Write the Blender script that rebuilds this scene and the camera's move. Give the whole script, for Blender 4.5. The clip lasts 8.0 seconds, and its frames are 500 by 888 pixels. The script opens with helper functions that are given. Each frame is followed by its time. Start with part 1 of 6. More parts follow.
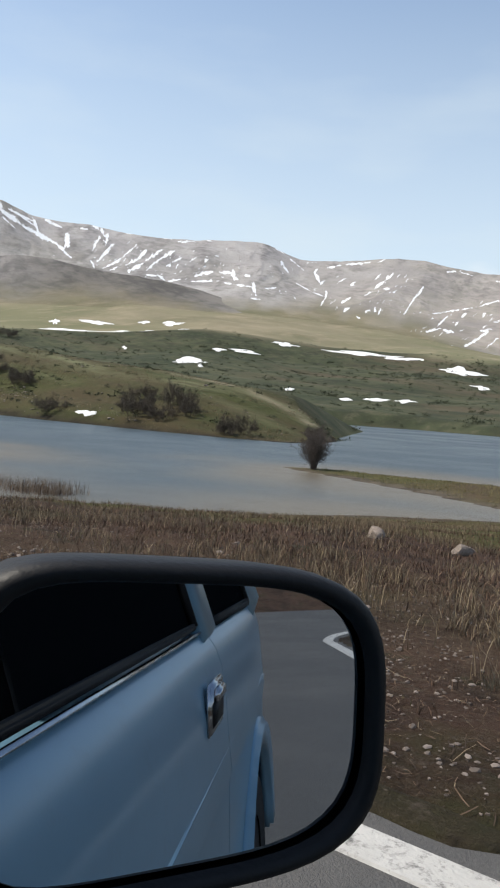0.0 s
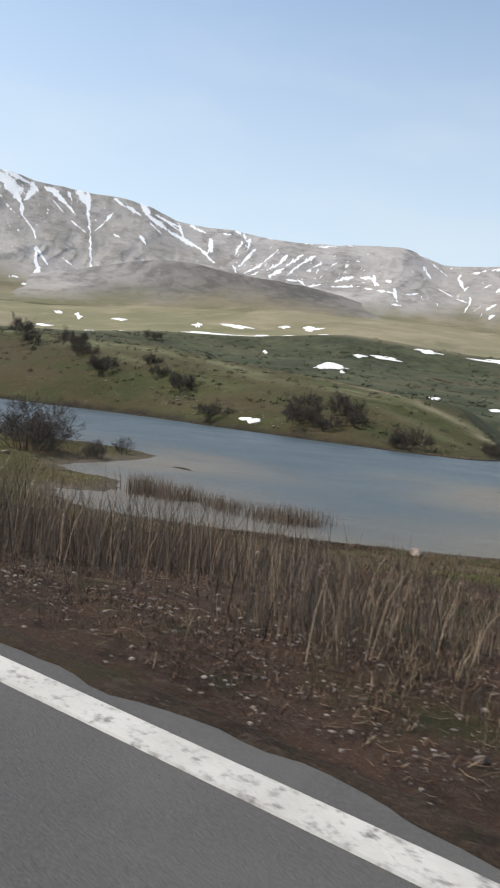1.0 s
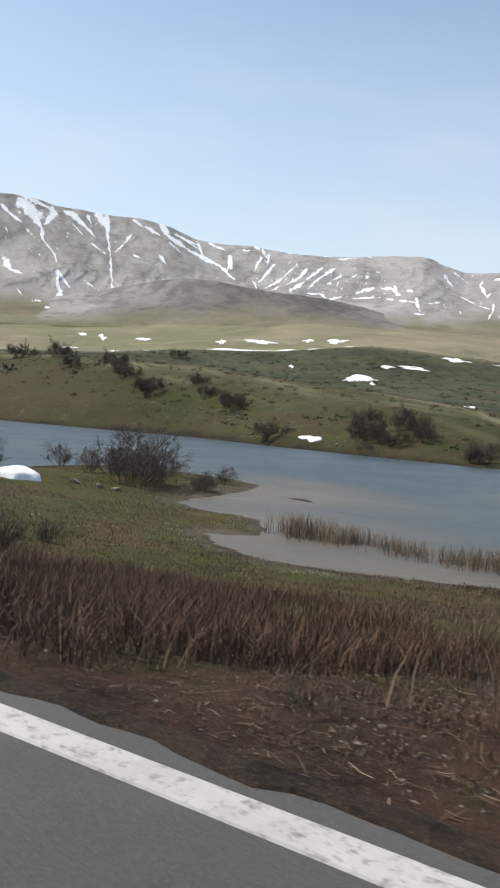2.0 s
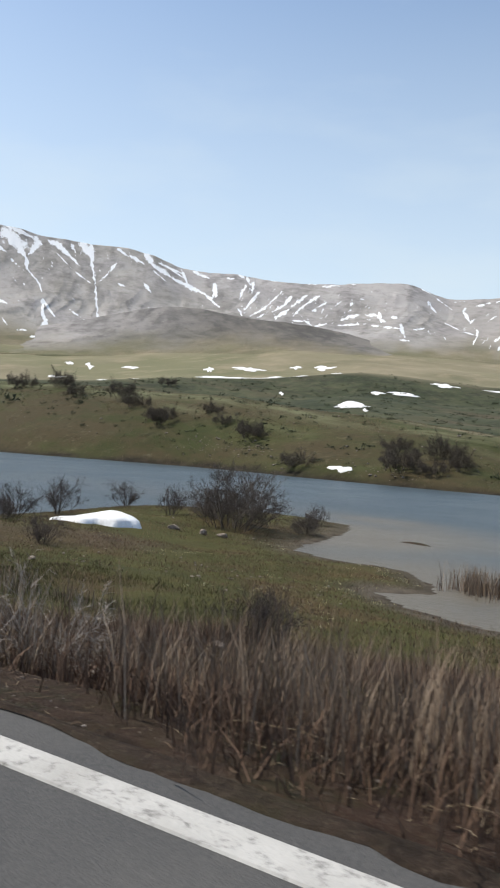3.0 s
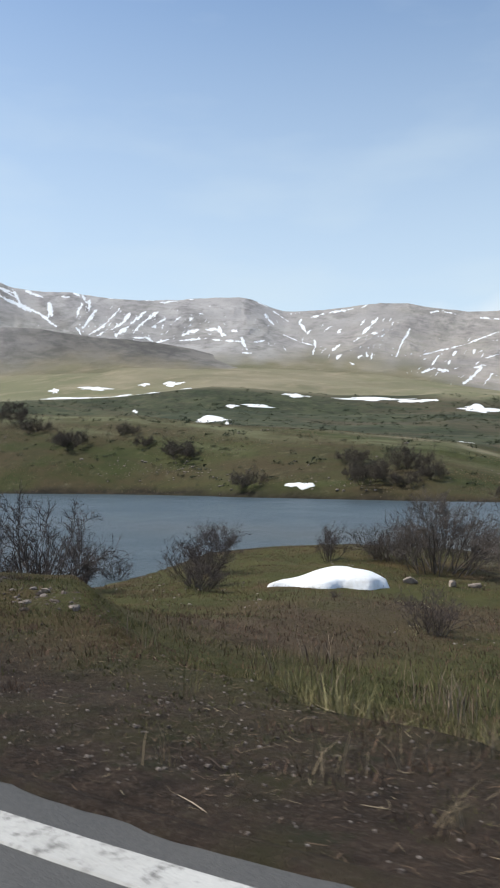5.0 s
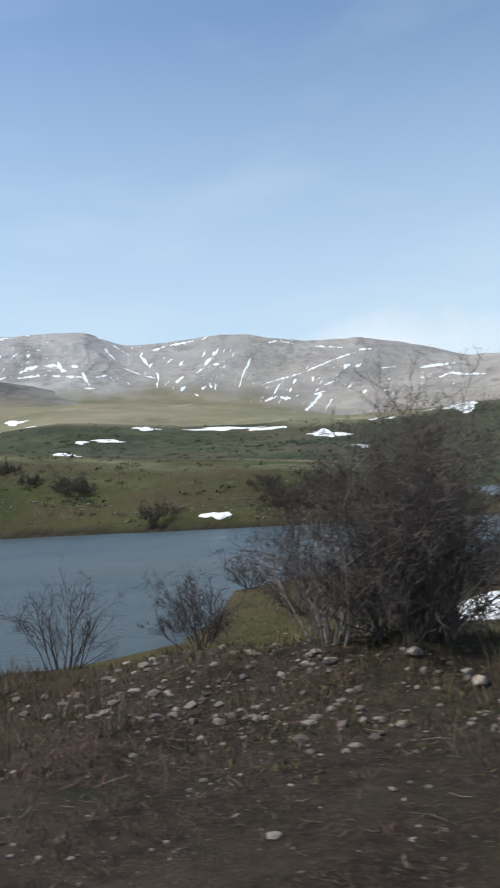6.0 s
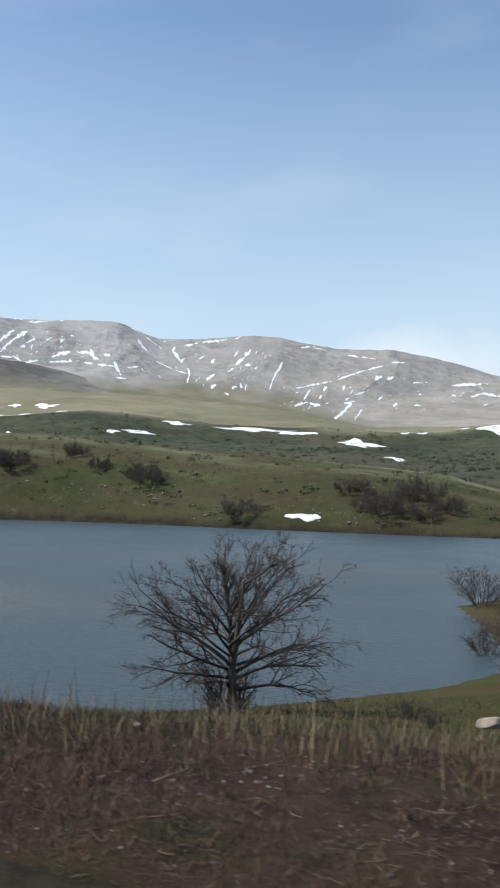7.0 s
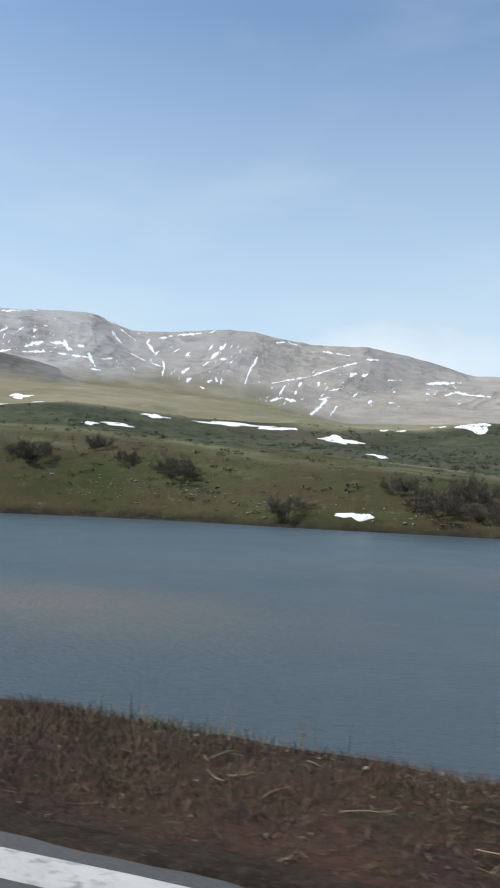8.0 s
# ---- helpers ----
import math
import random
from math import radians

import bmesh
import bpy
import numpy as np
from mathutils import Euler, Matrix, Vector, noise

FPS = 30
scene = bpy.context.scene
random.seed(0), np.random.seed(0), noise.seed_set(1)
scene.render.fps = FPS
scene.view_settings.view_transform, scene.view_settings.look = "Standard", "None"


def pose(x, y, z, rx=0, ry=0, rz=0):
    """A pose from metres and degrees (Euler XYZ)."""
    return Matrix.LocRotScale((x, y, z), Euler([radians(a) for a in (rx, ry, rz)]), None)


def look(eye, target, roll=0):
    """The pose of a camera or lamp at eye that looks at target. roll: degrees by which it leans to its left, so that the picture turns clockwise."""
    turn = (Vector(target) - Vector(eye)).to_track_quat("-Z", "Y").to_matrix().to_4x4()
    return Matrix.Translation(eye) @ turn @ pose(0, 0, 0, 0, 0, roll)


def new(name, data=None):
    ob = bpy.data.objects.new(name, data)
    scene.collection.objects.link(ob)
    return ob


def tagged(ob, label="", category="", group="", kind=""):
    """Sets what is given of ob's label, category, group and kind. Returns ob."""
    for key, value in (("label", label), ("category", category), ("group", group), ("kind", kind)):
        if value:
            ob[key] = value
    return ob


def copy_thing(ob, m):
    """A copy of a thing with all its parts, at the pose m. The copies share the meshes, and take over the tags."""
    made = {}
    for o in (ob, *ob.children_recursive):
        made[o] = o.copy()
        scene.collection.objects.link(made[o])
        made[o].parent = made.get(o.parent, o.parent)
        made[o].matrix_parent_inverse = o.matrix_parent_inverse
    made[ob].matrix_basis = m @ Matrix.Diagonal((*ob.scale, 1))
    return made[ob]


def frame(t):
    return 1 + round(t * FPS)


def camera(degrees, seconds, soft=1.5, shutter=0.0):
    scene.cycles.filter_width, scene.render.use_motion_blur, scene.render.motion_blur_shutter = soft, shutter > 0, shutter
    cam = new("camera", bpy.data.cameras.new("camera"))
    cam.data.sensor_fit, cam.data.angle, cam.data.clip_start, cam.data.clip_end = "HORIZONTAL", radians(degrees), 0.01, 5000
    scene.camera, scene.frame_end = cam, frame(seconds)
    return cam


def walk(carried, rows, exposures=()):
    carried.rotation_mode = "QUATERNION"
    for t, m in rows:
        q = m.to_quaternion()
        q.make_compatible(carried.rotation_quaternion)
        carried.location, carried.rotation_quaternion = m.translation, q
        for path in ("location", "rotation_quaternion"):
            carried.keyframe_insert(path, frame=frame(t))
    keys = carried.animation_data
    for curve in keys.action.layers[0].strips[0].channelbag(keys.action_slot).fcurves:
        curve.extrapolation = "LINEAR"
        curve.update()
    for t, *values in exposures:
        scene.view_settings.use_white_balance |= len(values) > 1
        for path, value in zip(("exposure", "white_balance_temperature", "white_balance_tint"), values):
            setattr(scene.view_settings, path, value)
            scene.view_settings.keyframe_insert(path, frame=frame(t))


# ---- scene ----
cam = camera(33.3, 8.0, soft=2.0, shutter=0.07)
PATH = [
    (0, (1.858, -0.595, 2.081), (0.605, 0.962, 1.992), 3.9),
    (0.034, (1.858, -0.595, 2.081), (0.605, 0.962, 1.992), 3.9),
    (0.5, (-0.716, -0.73, 2.175), (-2.057, 0.752, 2.111), 4.5),
    (1, (-3.579, -1.056, 2.284), (-5.058, 0.286, 2.181), 5.6),
    (1.5, (-6.324, -1.542, 2.357), (-7.823, -0.22, 2.284), 4.2),
    (1.7, (-7.498, -1.833, 2.374), (-9.018, -0.536, 2.282), 4.2),
    (2.8, (-14.19, -3.788, 2.431), (-15.67, -2.443, 2.44), 2.2),
    (3, (-15.447, -4.134, 2.48), (-16.941, -2.804, 2.475), 3.0),
    (3.5, (-18.8, -5.123, 2.589), (-20.273, -3.77, 2.572), 3.3),
    (4, (-22.386, -6.096, 2.666), (-23.814, -4.696, 2.661), 4.9),
    (4.5, (-26.229, -7.072, 2.705), (-27.725, -5.749, 2.607), 4.6),
    (4.7, (-27.857, -7.279, 2.677), (-29.265, -5.86, 2.624), 2.8),
    (5.8, (-37.402, -7.778, 2.619), (-38.293, -5.992, 2.744), -4.8),
    (6, (-39.188, -7.821, 2.567), (-40.076, -6.032, 2.67), -4.2),
    (6.2, (-40.959, -7.771, 2.556), (-41.856, -5.986, 2.64), -2.4),
    (6.5, (-43.529, -7.756, 2.526), (-44.434, -5.975, 2.621), 0.0),
    (7, (-47.784, -8.049, 2.455), (-48.712, -6.281, 2.566), 0.9),
    (7.5, (-52.079, -8.398, 2.481), (-52.964, -6.609, 2.607), 2.4),
    (8, (-56.656, -8.794, 2.522), (-57.515, -6.99, 2.622), 1.8),
]
walk(cam, [(t, look(eye, target, roll)) for t, eye, target, roll in PATH], [(0, 0.74, 6820, 10), (4.7, 0.70, 6580, 9), (5.8, 0.62, 6200, 7), (8, 0.62, 6290, 7)])

# ---- light ----
SUN_EL, SUN_AZ = 54.0, 122.0       # degrees up; degrees left of +y
world = bpy.data.worlds.new("sky")
scene.world = world
world.use_nodes = True
wn, wl = world.node_tree.nodes, world.node_tree.links
wn.clear()
sky = wn.new("ShaderNodeTexSky")
sky.sky_type, sky.sun_disc = "NISHITA", False
sky.sun_elevation, sky.sun_rotation = radians(SUN_EL), radians(-SUN_AZ)
sky.air_density, sky.dust_density, sky.ozone_density, sky.altitude = 0.9, 2.2, 0.3, 1500
wbg = wn.new("ShaderNodeBackground")
wbg.inputs["Strength"].default_value = 0.13
wout = wn.new("ShaderNodeOutputWorld")
wtc = wn.new("ShaderNodeTexCoord")
wmap = wn.new("ShaderNodeMapping")
wmap.inputs["Scale"].default_value = (2.2, 2.2, 7.0)
wl.new(wtc.outputs["Generated"], wmap.inputs["Vector"])
wno = wn.new("ShaderNodeTexNoise")
wno.inputs["Scale"].default_value, wno.inputs["Detail"].default_value = 1.6, 7.0
wl.new(wmap.outputs[0], wno.inputs["Vector"])
wra = wn.new("ShaderNodeMapRange")     # thin veil of cirrus
for key, val in (("From Min", 0.5), ("From Max", 0.78), ("To Min", 0.0), ("To Max", 0.20)):
    wra.inputs[key].default_value = val
wl.new(wno.outputs["Fac"], wra.inputs["Value"])
wsep = wn.new("ShaderNodeSeparateXYZ")
wl.new(wtc.outputs["Generated"], wsep.inputs[0])
whz = wn.new("ShaderNodeMapRange")     # haze thickening towards the horizon
for key, val in (("From Min", 0.03), ("From Max", 0.5), ("To Min", 0.95), ("To Max", 0.03)):
    whz.inputs[key].default_value = val
wl.new(wsep.outputs["Z"], whz.inputs["Value"])
wad = wn.new("ShaderNodeMath")
wl.new(wra.outputs[0], wad.inputs[0])
wl.new(whz.outputs[0], wad.inputs[1])
wdir = wn.new("ShaderNodeVectorMath")     # a low bank of cloud behind the eastern ridge
wdir.operation = "SUBTRACT"
ca, ce = radians(16.0), radians(8.6)
wdir.inputs[1].default_value = (-math.sin(ca) * math.cos(ce), math.cos(ca) * math.cos(ce), math.sin(ce))
wl.new(wtc.outputs["Generated"], wdir.inputs[0])
wsc = wn.new("ShaderNodeMapping")
wsc.inputs["Scale"].default_value = (5.5, 2.0, 21.0)
wl.new(wdir.outputs[0], wsc.inputs["Vector"])
wlen = wn.new("ShaderNodeVectorMath")
wlen.operation = "LENGTH"
wl.new(wsc.outputs[0], wlen.inputs[0])
wpf = wn.new("ShaderNodeTexNoise")
wpf.inputs["Scale"].default_value, wpf.inputs["Detail"].default_value = 14.0, 5.0
wl.new(wtc.outputs["Generated"], wpf.inputs["Vector"])
wsum = wn.new("ShaderNodeMath")
wl.new(wlen.outputs["Value"], wsum.inputs[0])
wl.new(wpf.outputs["Fac"], wsum.inputs[1])
wcl = wn.new("ShaderNodeMapRange")
for key, val in (("From Min", 1.45), ("From Max", 0.75), ("To Min", 0.0), ("To Max", 0.75)):
    wcl.inputs[key].default_value = val
wl.new(wsum.outputs[0], wcl.inputs["Value"])
wmx = wn.new("ShaderNodeMix")
wmx.data_type = "RGBA"
wmx.inputs["B"].default_value = (3.42, 3.86, 4.42, 1)
wl.new(wad.outputs[0], wmx.inputs["Factor"])
wl.new(sky.outputs[0], wmx.inputs["A"])
wtn = wn.new("ShaderNodeMix")
wtn.data_type, wtn.blend_type = "RGBA", "MULTIPLY"
wtn.inputs["Factor"].default_value = 1.0
wtn.inputs["B"].default_value = (0.985, 1.02, 0.985, 1)
wl.new(wmx.outputs["Result"], wtn.inputs["A"])
wcm = wn.new("ShaderNodeMix")
wcm.data_type = "RGBA"
wcm.inputs["B"].default_value = (4.5, 4.7, 4.9, 1)
wl.new(wcl.outputs[0], wcm.inputs["Factor"])
wl.new(wtn.outputs["Result"], wcm.inputs["A"])
wl.new(wcm.outputs["Result"], wbg.inputs["Color"])
wl.new(wbg.outputs[0], wout.inputs["Surface"])
sun = new("sun", bpy.data.lights.new("sun", "SUN"))
sun.data.energy, sun.data.angle, sun.data.color = 3.0, radians(0.6), (1.0, 0.95, 0.86)
sa, se = radians(SUN_AZ), radians(SUN_EL)
sun.matrix_world = look((-math.sin(sa) * math.cos(se) * 50, math.cos(sa) * math.cos(se) * 50, math.sin(se) * 50), (0, 0, 0))

# ---- small helpers ----


def part(name, bm, material, parent=None, label=""):
    """Links a bmesh as one mesh object under a thing or a part."""
    me = bpy.data.meshes.new(name)
    bm.to_mesh(me)
    bm.free()
    if material:
        me.materials.append(material)
    ob = new(name, me)
    ob.parent = parent
    return tagged(ob, label)


def raw(name, verts, faces, material=None, parent=None, label="", smooth=False):
    """The same from arrays of corners and faces."""
    me = bpy.data.meshes.new(name)
    verts, faces = np.asarray(verts, np.float32), np.asarray(faces, np.int32)
    n = faces.shape[1]
    me.vertices.add(len(verts))
    me.vertices.foreach_set("co", verts.ravel())
    me.loops.add(faces.size)
    me.loops.foreach_set("vertex_index", faces.ravel())
    me.polygons.add(len(faces))
    me.polygons.foreach_set("loop_start", np.arange(0, faces.size, n, dtype=np.int32))
    me.polygons.foreach_set("loop_total", np.full(len(faces), n, np.int32))
    me.polygons.foreach_set("use_smooth", np.full(len(faces), smooth))
    me.update(calc_edges=True)
    if material:
        me.materials.append(material)
    ob = new(name, me)
    ob.parent = parent
    return tagged(ob, label)


def give(ob, name, values):
    """A per-corner number that the material reads."""
    at = ob.data.attributes.new(name, "FLOAT", "POINT")
    at.data.foreach_set("value", np.asarray(values, np.float32).ravel())


def empty(name, at=(0, 0, 0), **tags):
    ob = new(name)
    ob.location = at
    return tagged(ob, **tags)


# ---- materials ----
class Mat:
    """A Principled material with short words for its nodes."""

    def __init__(self, name, rough=0.9, metal=0.0, spec=0.3):
        self.m = bpy.data.materials.new(name)
        self.m.use_nodes = True
        self.n, self.l = self.m.node_tree.nodes, self.m.node_tree.links
        self.b = self.n["Principled BSDF"]
        self.b.inputs["Roughness"].default_value = rough
        self.b.inputs["Metallic"].default_value = metal
        self.b.inputs["Specular IOR Level"].default_value = spec
        self.co = self.n.new("ShaderNodeNewGeometry").outputs["Position"]

    def local(self):
        self.co = self.n.new("ShaderNodeTexCoord").outputs["Object"]
        return self

    def noise(self, scale, detail=4, rough=0.6, stretch=None):
        t = self.n.new("ShaderNodeTexNoise")
        t.inputs["Scale"].default_value, t.inputs["Detail"].default_value, t.inputs["Roughness"].default_value = scale, detail, rough
        src = self.co
        if stretch:
            mp = self.n.new("ShaderNodeMapping")
            mp.inputs["Scale"].default_value = stretch
            self.l.new(src, mp.inputs["Vector"])
            src = mp.outputs[0]
        self.l.new(src, t.inputs["Vector"])
        return t.outputs["Fac"]

    def cells(self, scale, out="Distance"):
        t = self.n.new("ShaderNodeTexVoronoi")
        t.inputs["Scale"].default_value = scale
        self.l.new(self.co, t.inputs["Vector"])
        return t.outputs[out]

    def attr(self, name):
        t = self.n.new("ShaderNodeAttribute")
        t.attribute_name = name
        return t.outputs["Fac"]

    def random(self, kind="island"):
        if kind == "island":
            return self.n.new("ShaderNodeNewGeometry").outputs["Random Per Island"]
        return self.n.new("ShaderNodeObjectInfo").outputs["Random"]

    def ramp(self, fac, lo, hi, a=0.0, b=1.0):
        t = self.n.new("ShaderNodeMapRange")
        for key, val in (("From Min", lo), ("From Max", hi), ("To Min", a), ("To Max", b)):
            t.inputs[key].default_value = val
        self.l.new(fac, t.inputs["Value"])
        return t.outputs[0]

    def mul(self, a, b, op="MULTIPLY"):
        t = self.n.new("ShaderNodeMath")
        t.operation = op
        for i, v in enumerate((a, b)):
            if isinstance(v, (int, float)):
                t.inputs[i].default_value = v
            else:
                self.l.new(v, t.inputs[i])
        return t.outputs[0]

    def mix(self, fac, a, b, how="MIX"):
        t = self.n.new("ShaderNodeMix")
        t.data_type, t.blend_type = "RGBA", how
        for key, v in (("Factor", fac), ("A", a), ("B", b)):
            s = [i for i in t.inputs if i.name == key and i.type in (("VALUE",) if key == "Factor" else ("RGBA",))][0]
            if isinstance(v, (int, float)):
                s.default_value = v
            elif isinstance(v, tuple):
                s.default_value = (*v, 1)
            else:
                self.l.new(v, s)
        return [o for o in t.outputs if o.type == "RGBA"][0]

    def colour(self, v):
        if isinstance(v, tuple):
            self.b.inputs["Base Color"].default_value = (*v, 1)
        else:
            self.l.new(v, self.b.inputs["Base Color"])
        return self

    def rough(self, v):
        self.l.new(v, self.b.inputs["Roughness"])
        return self

    def bump(self, fac, depth, strength=1.0):
        t = self.n.new("ShaderNodeBump")
        t.inputs["Distance"].default_value, t.inputs["Strength"].default_value = depth, strength
        self.l.new(fac, t.inputs["Height"])
        if self.b.inputs["Normal"].links:
            self.l.new(self.b.inputs["Normal"].links[0].from_socket, t.inputs["Normal"])
        self.l.new(t.outputs[0], self.b.inputs["Normal"])
        return self


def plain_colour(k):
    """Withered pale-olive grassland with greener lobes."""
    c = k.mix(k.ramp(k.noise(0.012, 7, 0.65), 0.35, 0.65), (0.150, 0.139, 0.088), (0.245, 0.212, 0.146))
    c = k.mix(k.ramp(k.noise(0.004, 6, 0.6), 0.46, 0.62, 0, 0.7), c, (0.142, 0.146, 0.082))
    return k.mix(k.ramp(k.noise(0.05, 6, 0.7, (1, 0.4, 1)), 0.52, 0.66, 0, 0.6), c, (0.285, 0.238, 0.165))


def ground_material():
    k = Mat("ground_soil", 0.95, spec=0.12)
    fine, mid, big = k.noise(11, 7, 0.8), k.noise(1.1, 6, 0.65), k.noise(0.16, 4)
    tiny = k.noise(45, 5, 0.75)
    soil = k.mix(k.ramp(mid, 0.35, 0.65), (0.022, 0.016, 0.012), (0.068, 0.050, 0.038))
    soil = k.mix(k.attr("ruddy"), soil, k.mix(k.ramp(mid, 0.35, 0.65), (0.026, 0.014, 0.010), (0.100, 0.052, 0.036)))
    soil = k.mix(k.ramp(fine, 0.45, 0.68), soil, (0.070, 0.047, 0.034))
    soil = k.mix(k.ramp(tiny, 0.52, 0.68, 0, 0.8), soil, (0.112, 0.087, 0.066))
    soil = k.mix(k.ramp(k.noise(0.55, 5, 0.7), 0.52, 0.66, 0, 0.85), soil, (0.034, 0.034, 0.013))
    soil = k.mix(k.ramp(k.noise(3.6, 6, 0.75), 0.52, 0.66, 0, 0.7), soil, (0.016, 0.012, 0.010))
    soil = k.mix(k.ramp(k.noise(1.7, 6, 0.75), 0.55, 0.68, 0, 0.8), soil, (0.030, 0.036, 0.018))
    soil = k.mix(k.ramp(k.noise(5.5, 6, 0.8), 0.57, 0.69, 0, 0.8), soil, (0.088, 0.070, 0.056))
    stones = k.ramp(k.cells(22), 0.10, 0.2, 1, 0)
    soil = k.mix(k.mul(stones, k.ramp(k.noise(2.3), 0.48, 0.62, 0, 0.6)), soil, (0.15, 0.125, 0.105))
    green = k.mix(k.ramp(k.noise(0.7, 5, 0.7), 0.35, 0.65), (0.028, 0.033, 0.008), (0.066, 0.066, 0.020))
    green = k.mix(k.ramp(fine, 0.4, 0.65, 0, 0.6), green, (0.10, 0.086, 0.042))
    green = k.mix(k.ramp(k.noise(0.33, 6, 0.7), 0.48, 0.62, 0, 0.8), green, (0.082, 0.056, 0.028))
    dry = k.mix(k.ramp(mid, 0.35, 0.7), (0.042, 0.028, 0.017), (0.082, 0.058, 0.036))
    dry = k.mix(k.ramp(fine, 0.45, 0.68, 0, 0.8), dry, (0.135, 0.105, 0.070))
    mud = k.mix(k.ramp(mid, 0.4, 0.6), (0.050, 0.040, 0.030), (0.105, 0.088, 0.068))
    hill = k.mix(k.ramp(k.noise(0.045, 7, 0.7), 0.38, 0.62), (0.026, 0.034, 0.010), (0.058, 0.061, 0.024))
    hill = k.mix(k.ramp(k.noise(0.06, 6, 0.7, (0.6, 1.6, 1)), 0.42, 0.58, 0, 0.9), hill, (0.055, 0.042, 0.023))
    hill = k.mix(k.ramp(k.noise(0.9, 5, 0.75), 0.5, 0.7, 0, 0.8), hill, (0.026, 0.028, 0.013))
    hill = k.mix(k.ramp(k.noise(0.5, 6, 0.8), 0.57, 0.72, 0, 0.7), hill, (0.139, 0.123, 0.079))
    hill = k.mix(k.mul(k.attr("brow"), k.ramp(k.noise(0.11, 6, 0.7, (0.5, 2.5, 1)), 0.38, 0.6)), hill, (0.122, 0.125, 0.070))
    shelf = k.mix(k.ramp(k.noise(0.02, 7, 0.7), 0.38, 0.62), (0.030, 0.039, 0.021), (0.072, 0.077, 0.044))
    shelf = k.mix(k.ramp(k.noise(0.07, 6, 0.75), 0.46, 0.60, 0, 0.8), shelf, (0.030, 0.035, 0.022))
    shelf = k.mix(k.ramp(k.noise(0.012, 6, 0.7, (0.5, 2, 1)), 0.5, 0.64, 0, 0.7), shelf, (0.084, 0.065, 0.044))
    shelf = k.mix(k.ramp(k.noise(0.16, 6, 0.8), 0.54, 0.7, 0, 0.75), shelf, (0.104, 0.093, 0.064))
    pale = plain_colour(k)
    c = k.mix(k.attr("grass"), soil, green)
    c = k.mix(k.mul(k.attr("dry"), k.ramp(big, 0.35, 0.6)), c, dry)
    c = k.mix(k.attr("mud"), c, mud)
    c = k.mix(k.attr("hill"), c, hill)
    c = k.mix(k.attr("bank"), c, k.mix(k.ramp(k.noise(0.8, 5, 0.75), 0.45, 0.7), (0.012, 0.010, 0.007), (0.045, 0.036, 0.026)))
    c = k.mix(k.attr("shelf"), c, shelf)
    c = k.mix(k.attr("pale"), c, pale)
    c = k.mix(k.mul(k.attr("track"), k.ramp(k.noise(0.3, 5, 0.7), 0.35, 0.6, 0.3, 1)), c, (0.22, 0.19, 0.13))
    k.colour(c)
    k.bump(fine, 0.05).bump(tiny, 0.012, 0.9)
    return k.m


def asphalt_material():
    k = Mat("asphalt", 0.85)
    c = k.mix(k.ramp(k.noise(60, 3, 0.8), 0.35, 0.7), (0.055, 0.055, 0.056), (0.088, 0.086, 0.084))
    c = k.mix(k.ramp(k.noise(0.8, 4), 0.4, 0.7, 0, 0.5), c, (0.11, 0.105, 0.10))
    return k.colour(c).bump(k.noise(90, 2, 0.8), 0.01).m


def paint_material():
    k = Mat("road_paint", 0.7)
    c = k.mix(k.ramp(k.noise(14, 6, 0.75), 0.52, 0.66), (0.44, 0.43, 0.41), (0.12, 0.115, 0.11))
    c = k.mix(k.ramp(k.noise(2.5, 4), 0.4, 0.7, 0, 0.5), c, (0.26, 0.25, 0.23))
    return k.colour(c).bump(k.noise(40, 3), 0.006).m


def water_material():
    k = Mat("lake_water", 0.06, spec=0.5)
    shallow = k.attr("shallow")
    c = k.mix(shallow, (0.048, 0.067, 0.078), (0.122, 0.106, 0.080))
    k.colour(c)
    k.b.inputs["IOR"].default_value = 1.33
    k.rough(k.ramp(k.noise(0.05, 4), 0.4, 0.6, 0.30, 0.42))
    k.bump(k.noise(2.6, 5, 0.65, (1, 2.2, 1)), 0.065, 1.0).bump(k.noise(0.35, 3, 0.5, (1, 2, 1)), 0.12, 0.8)
    return k.m


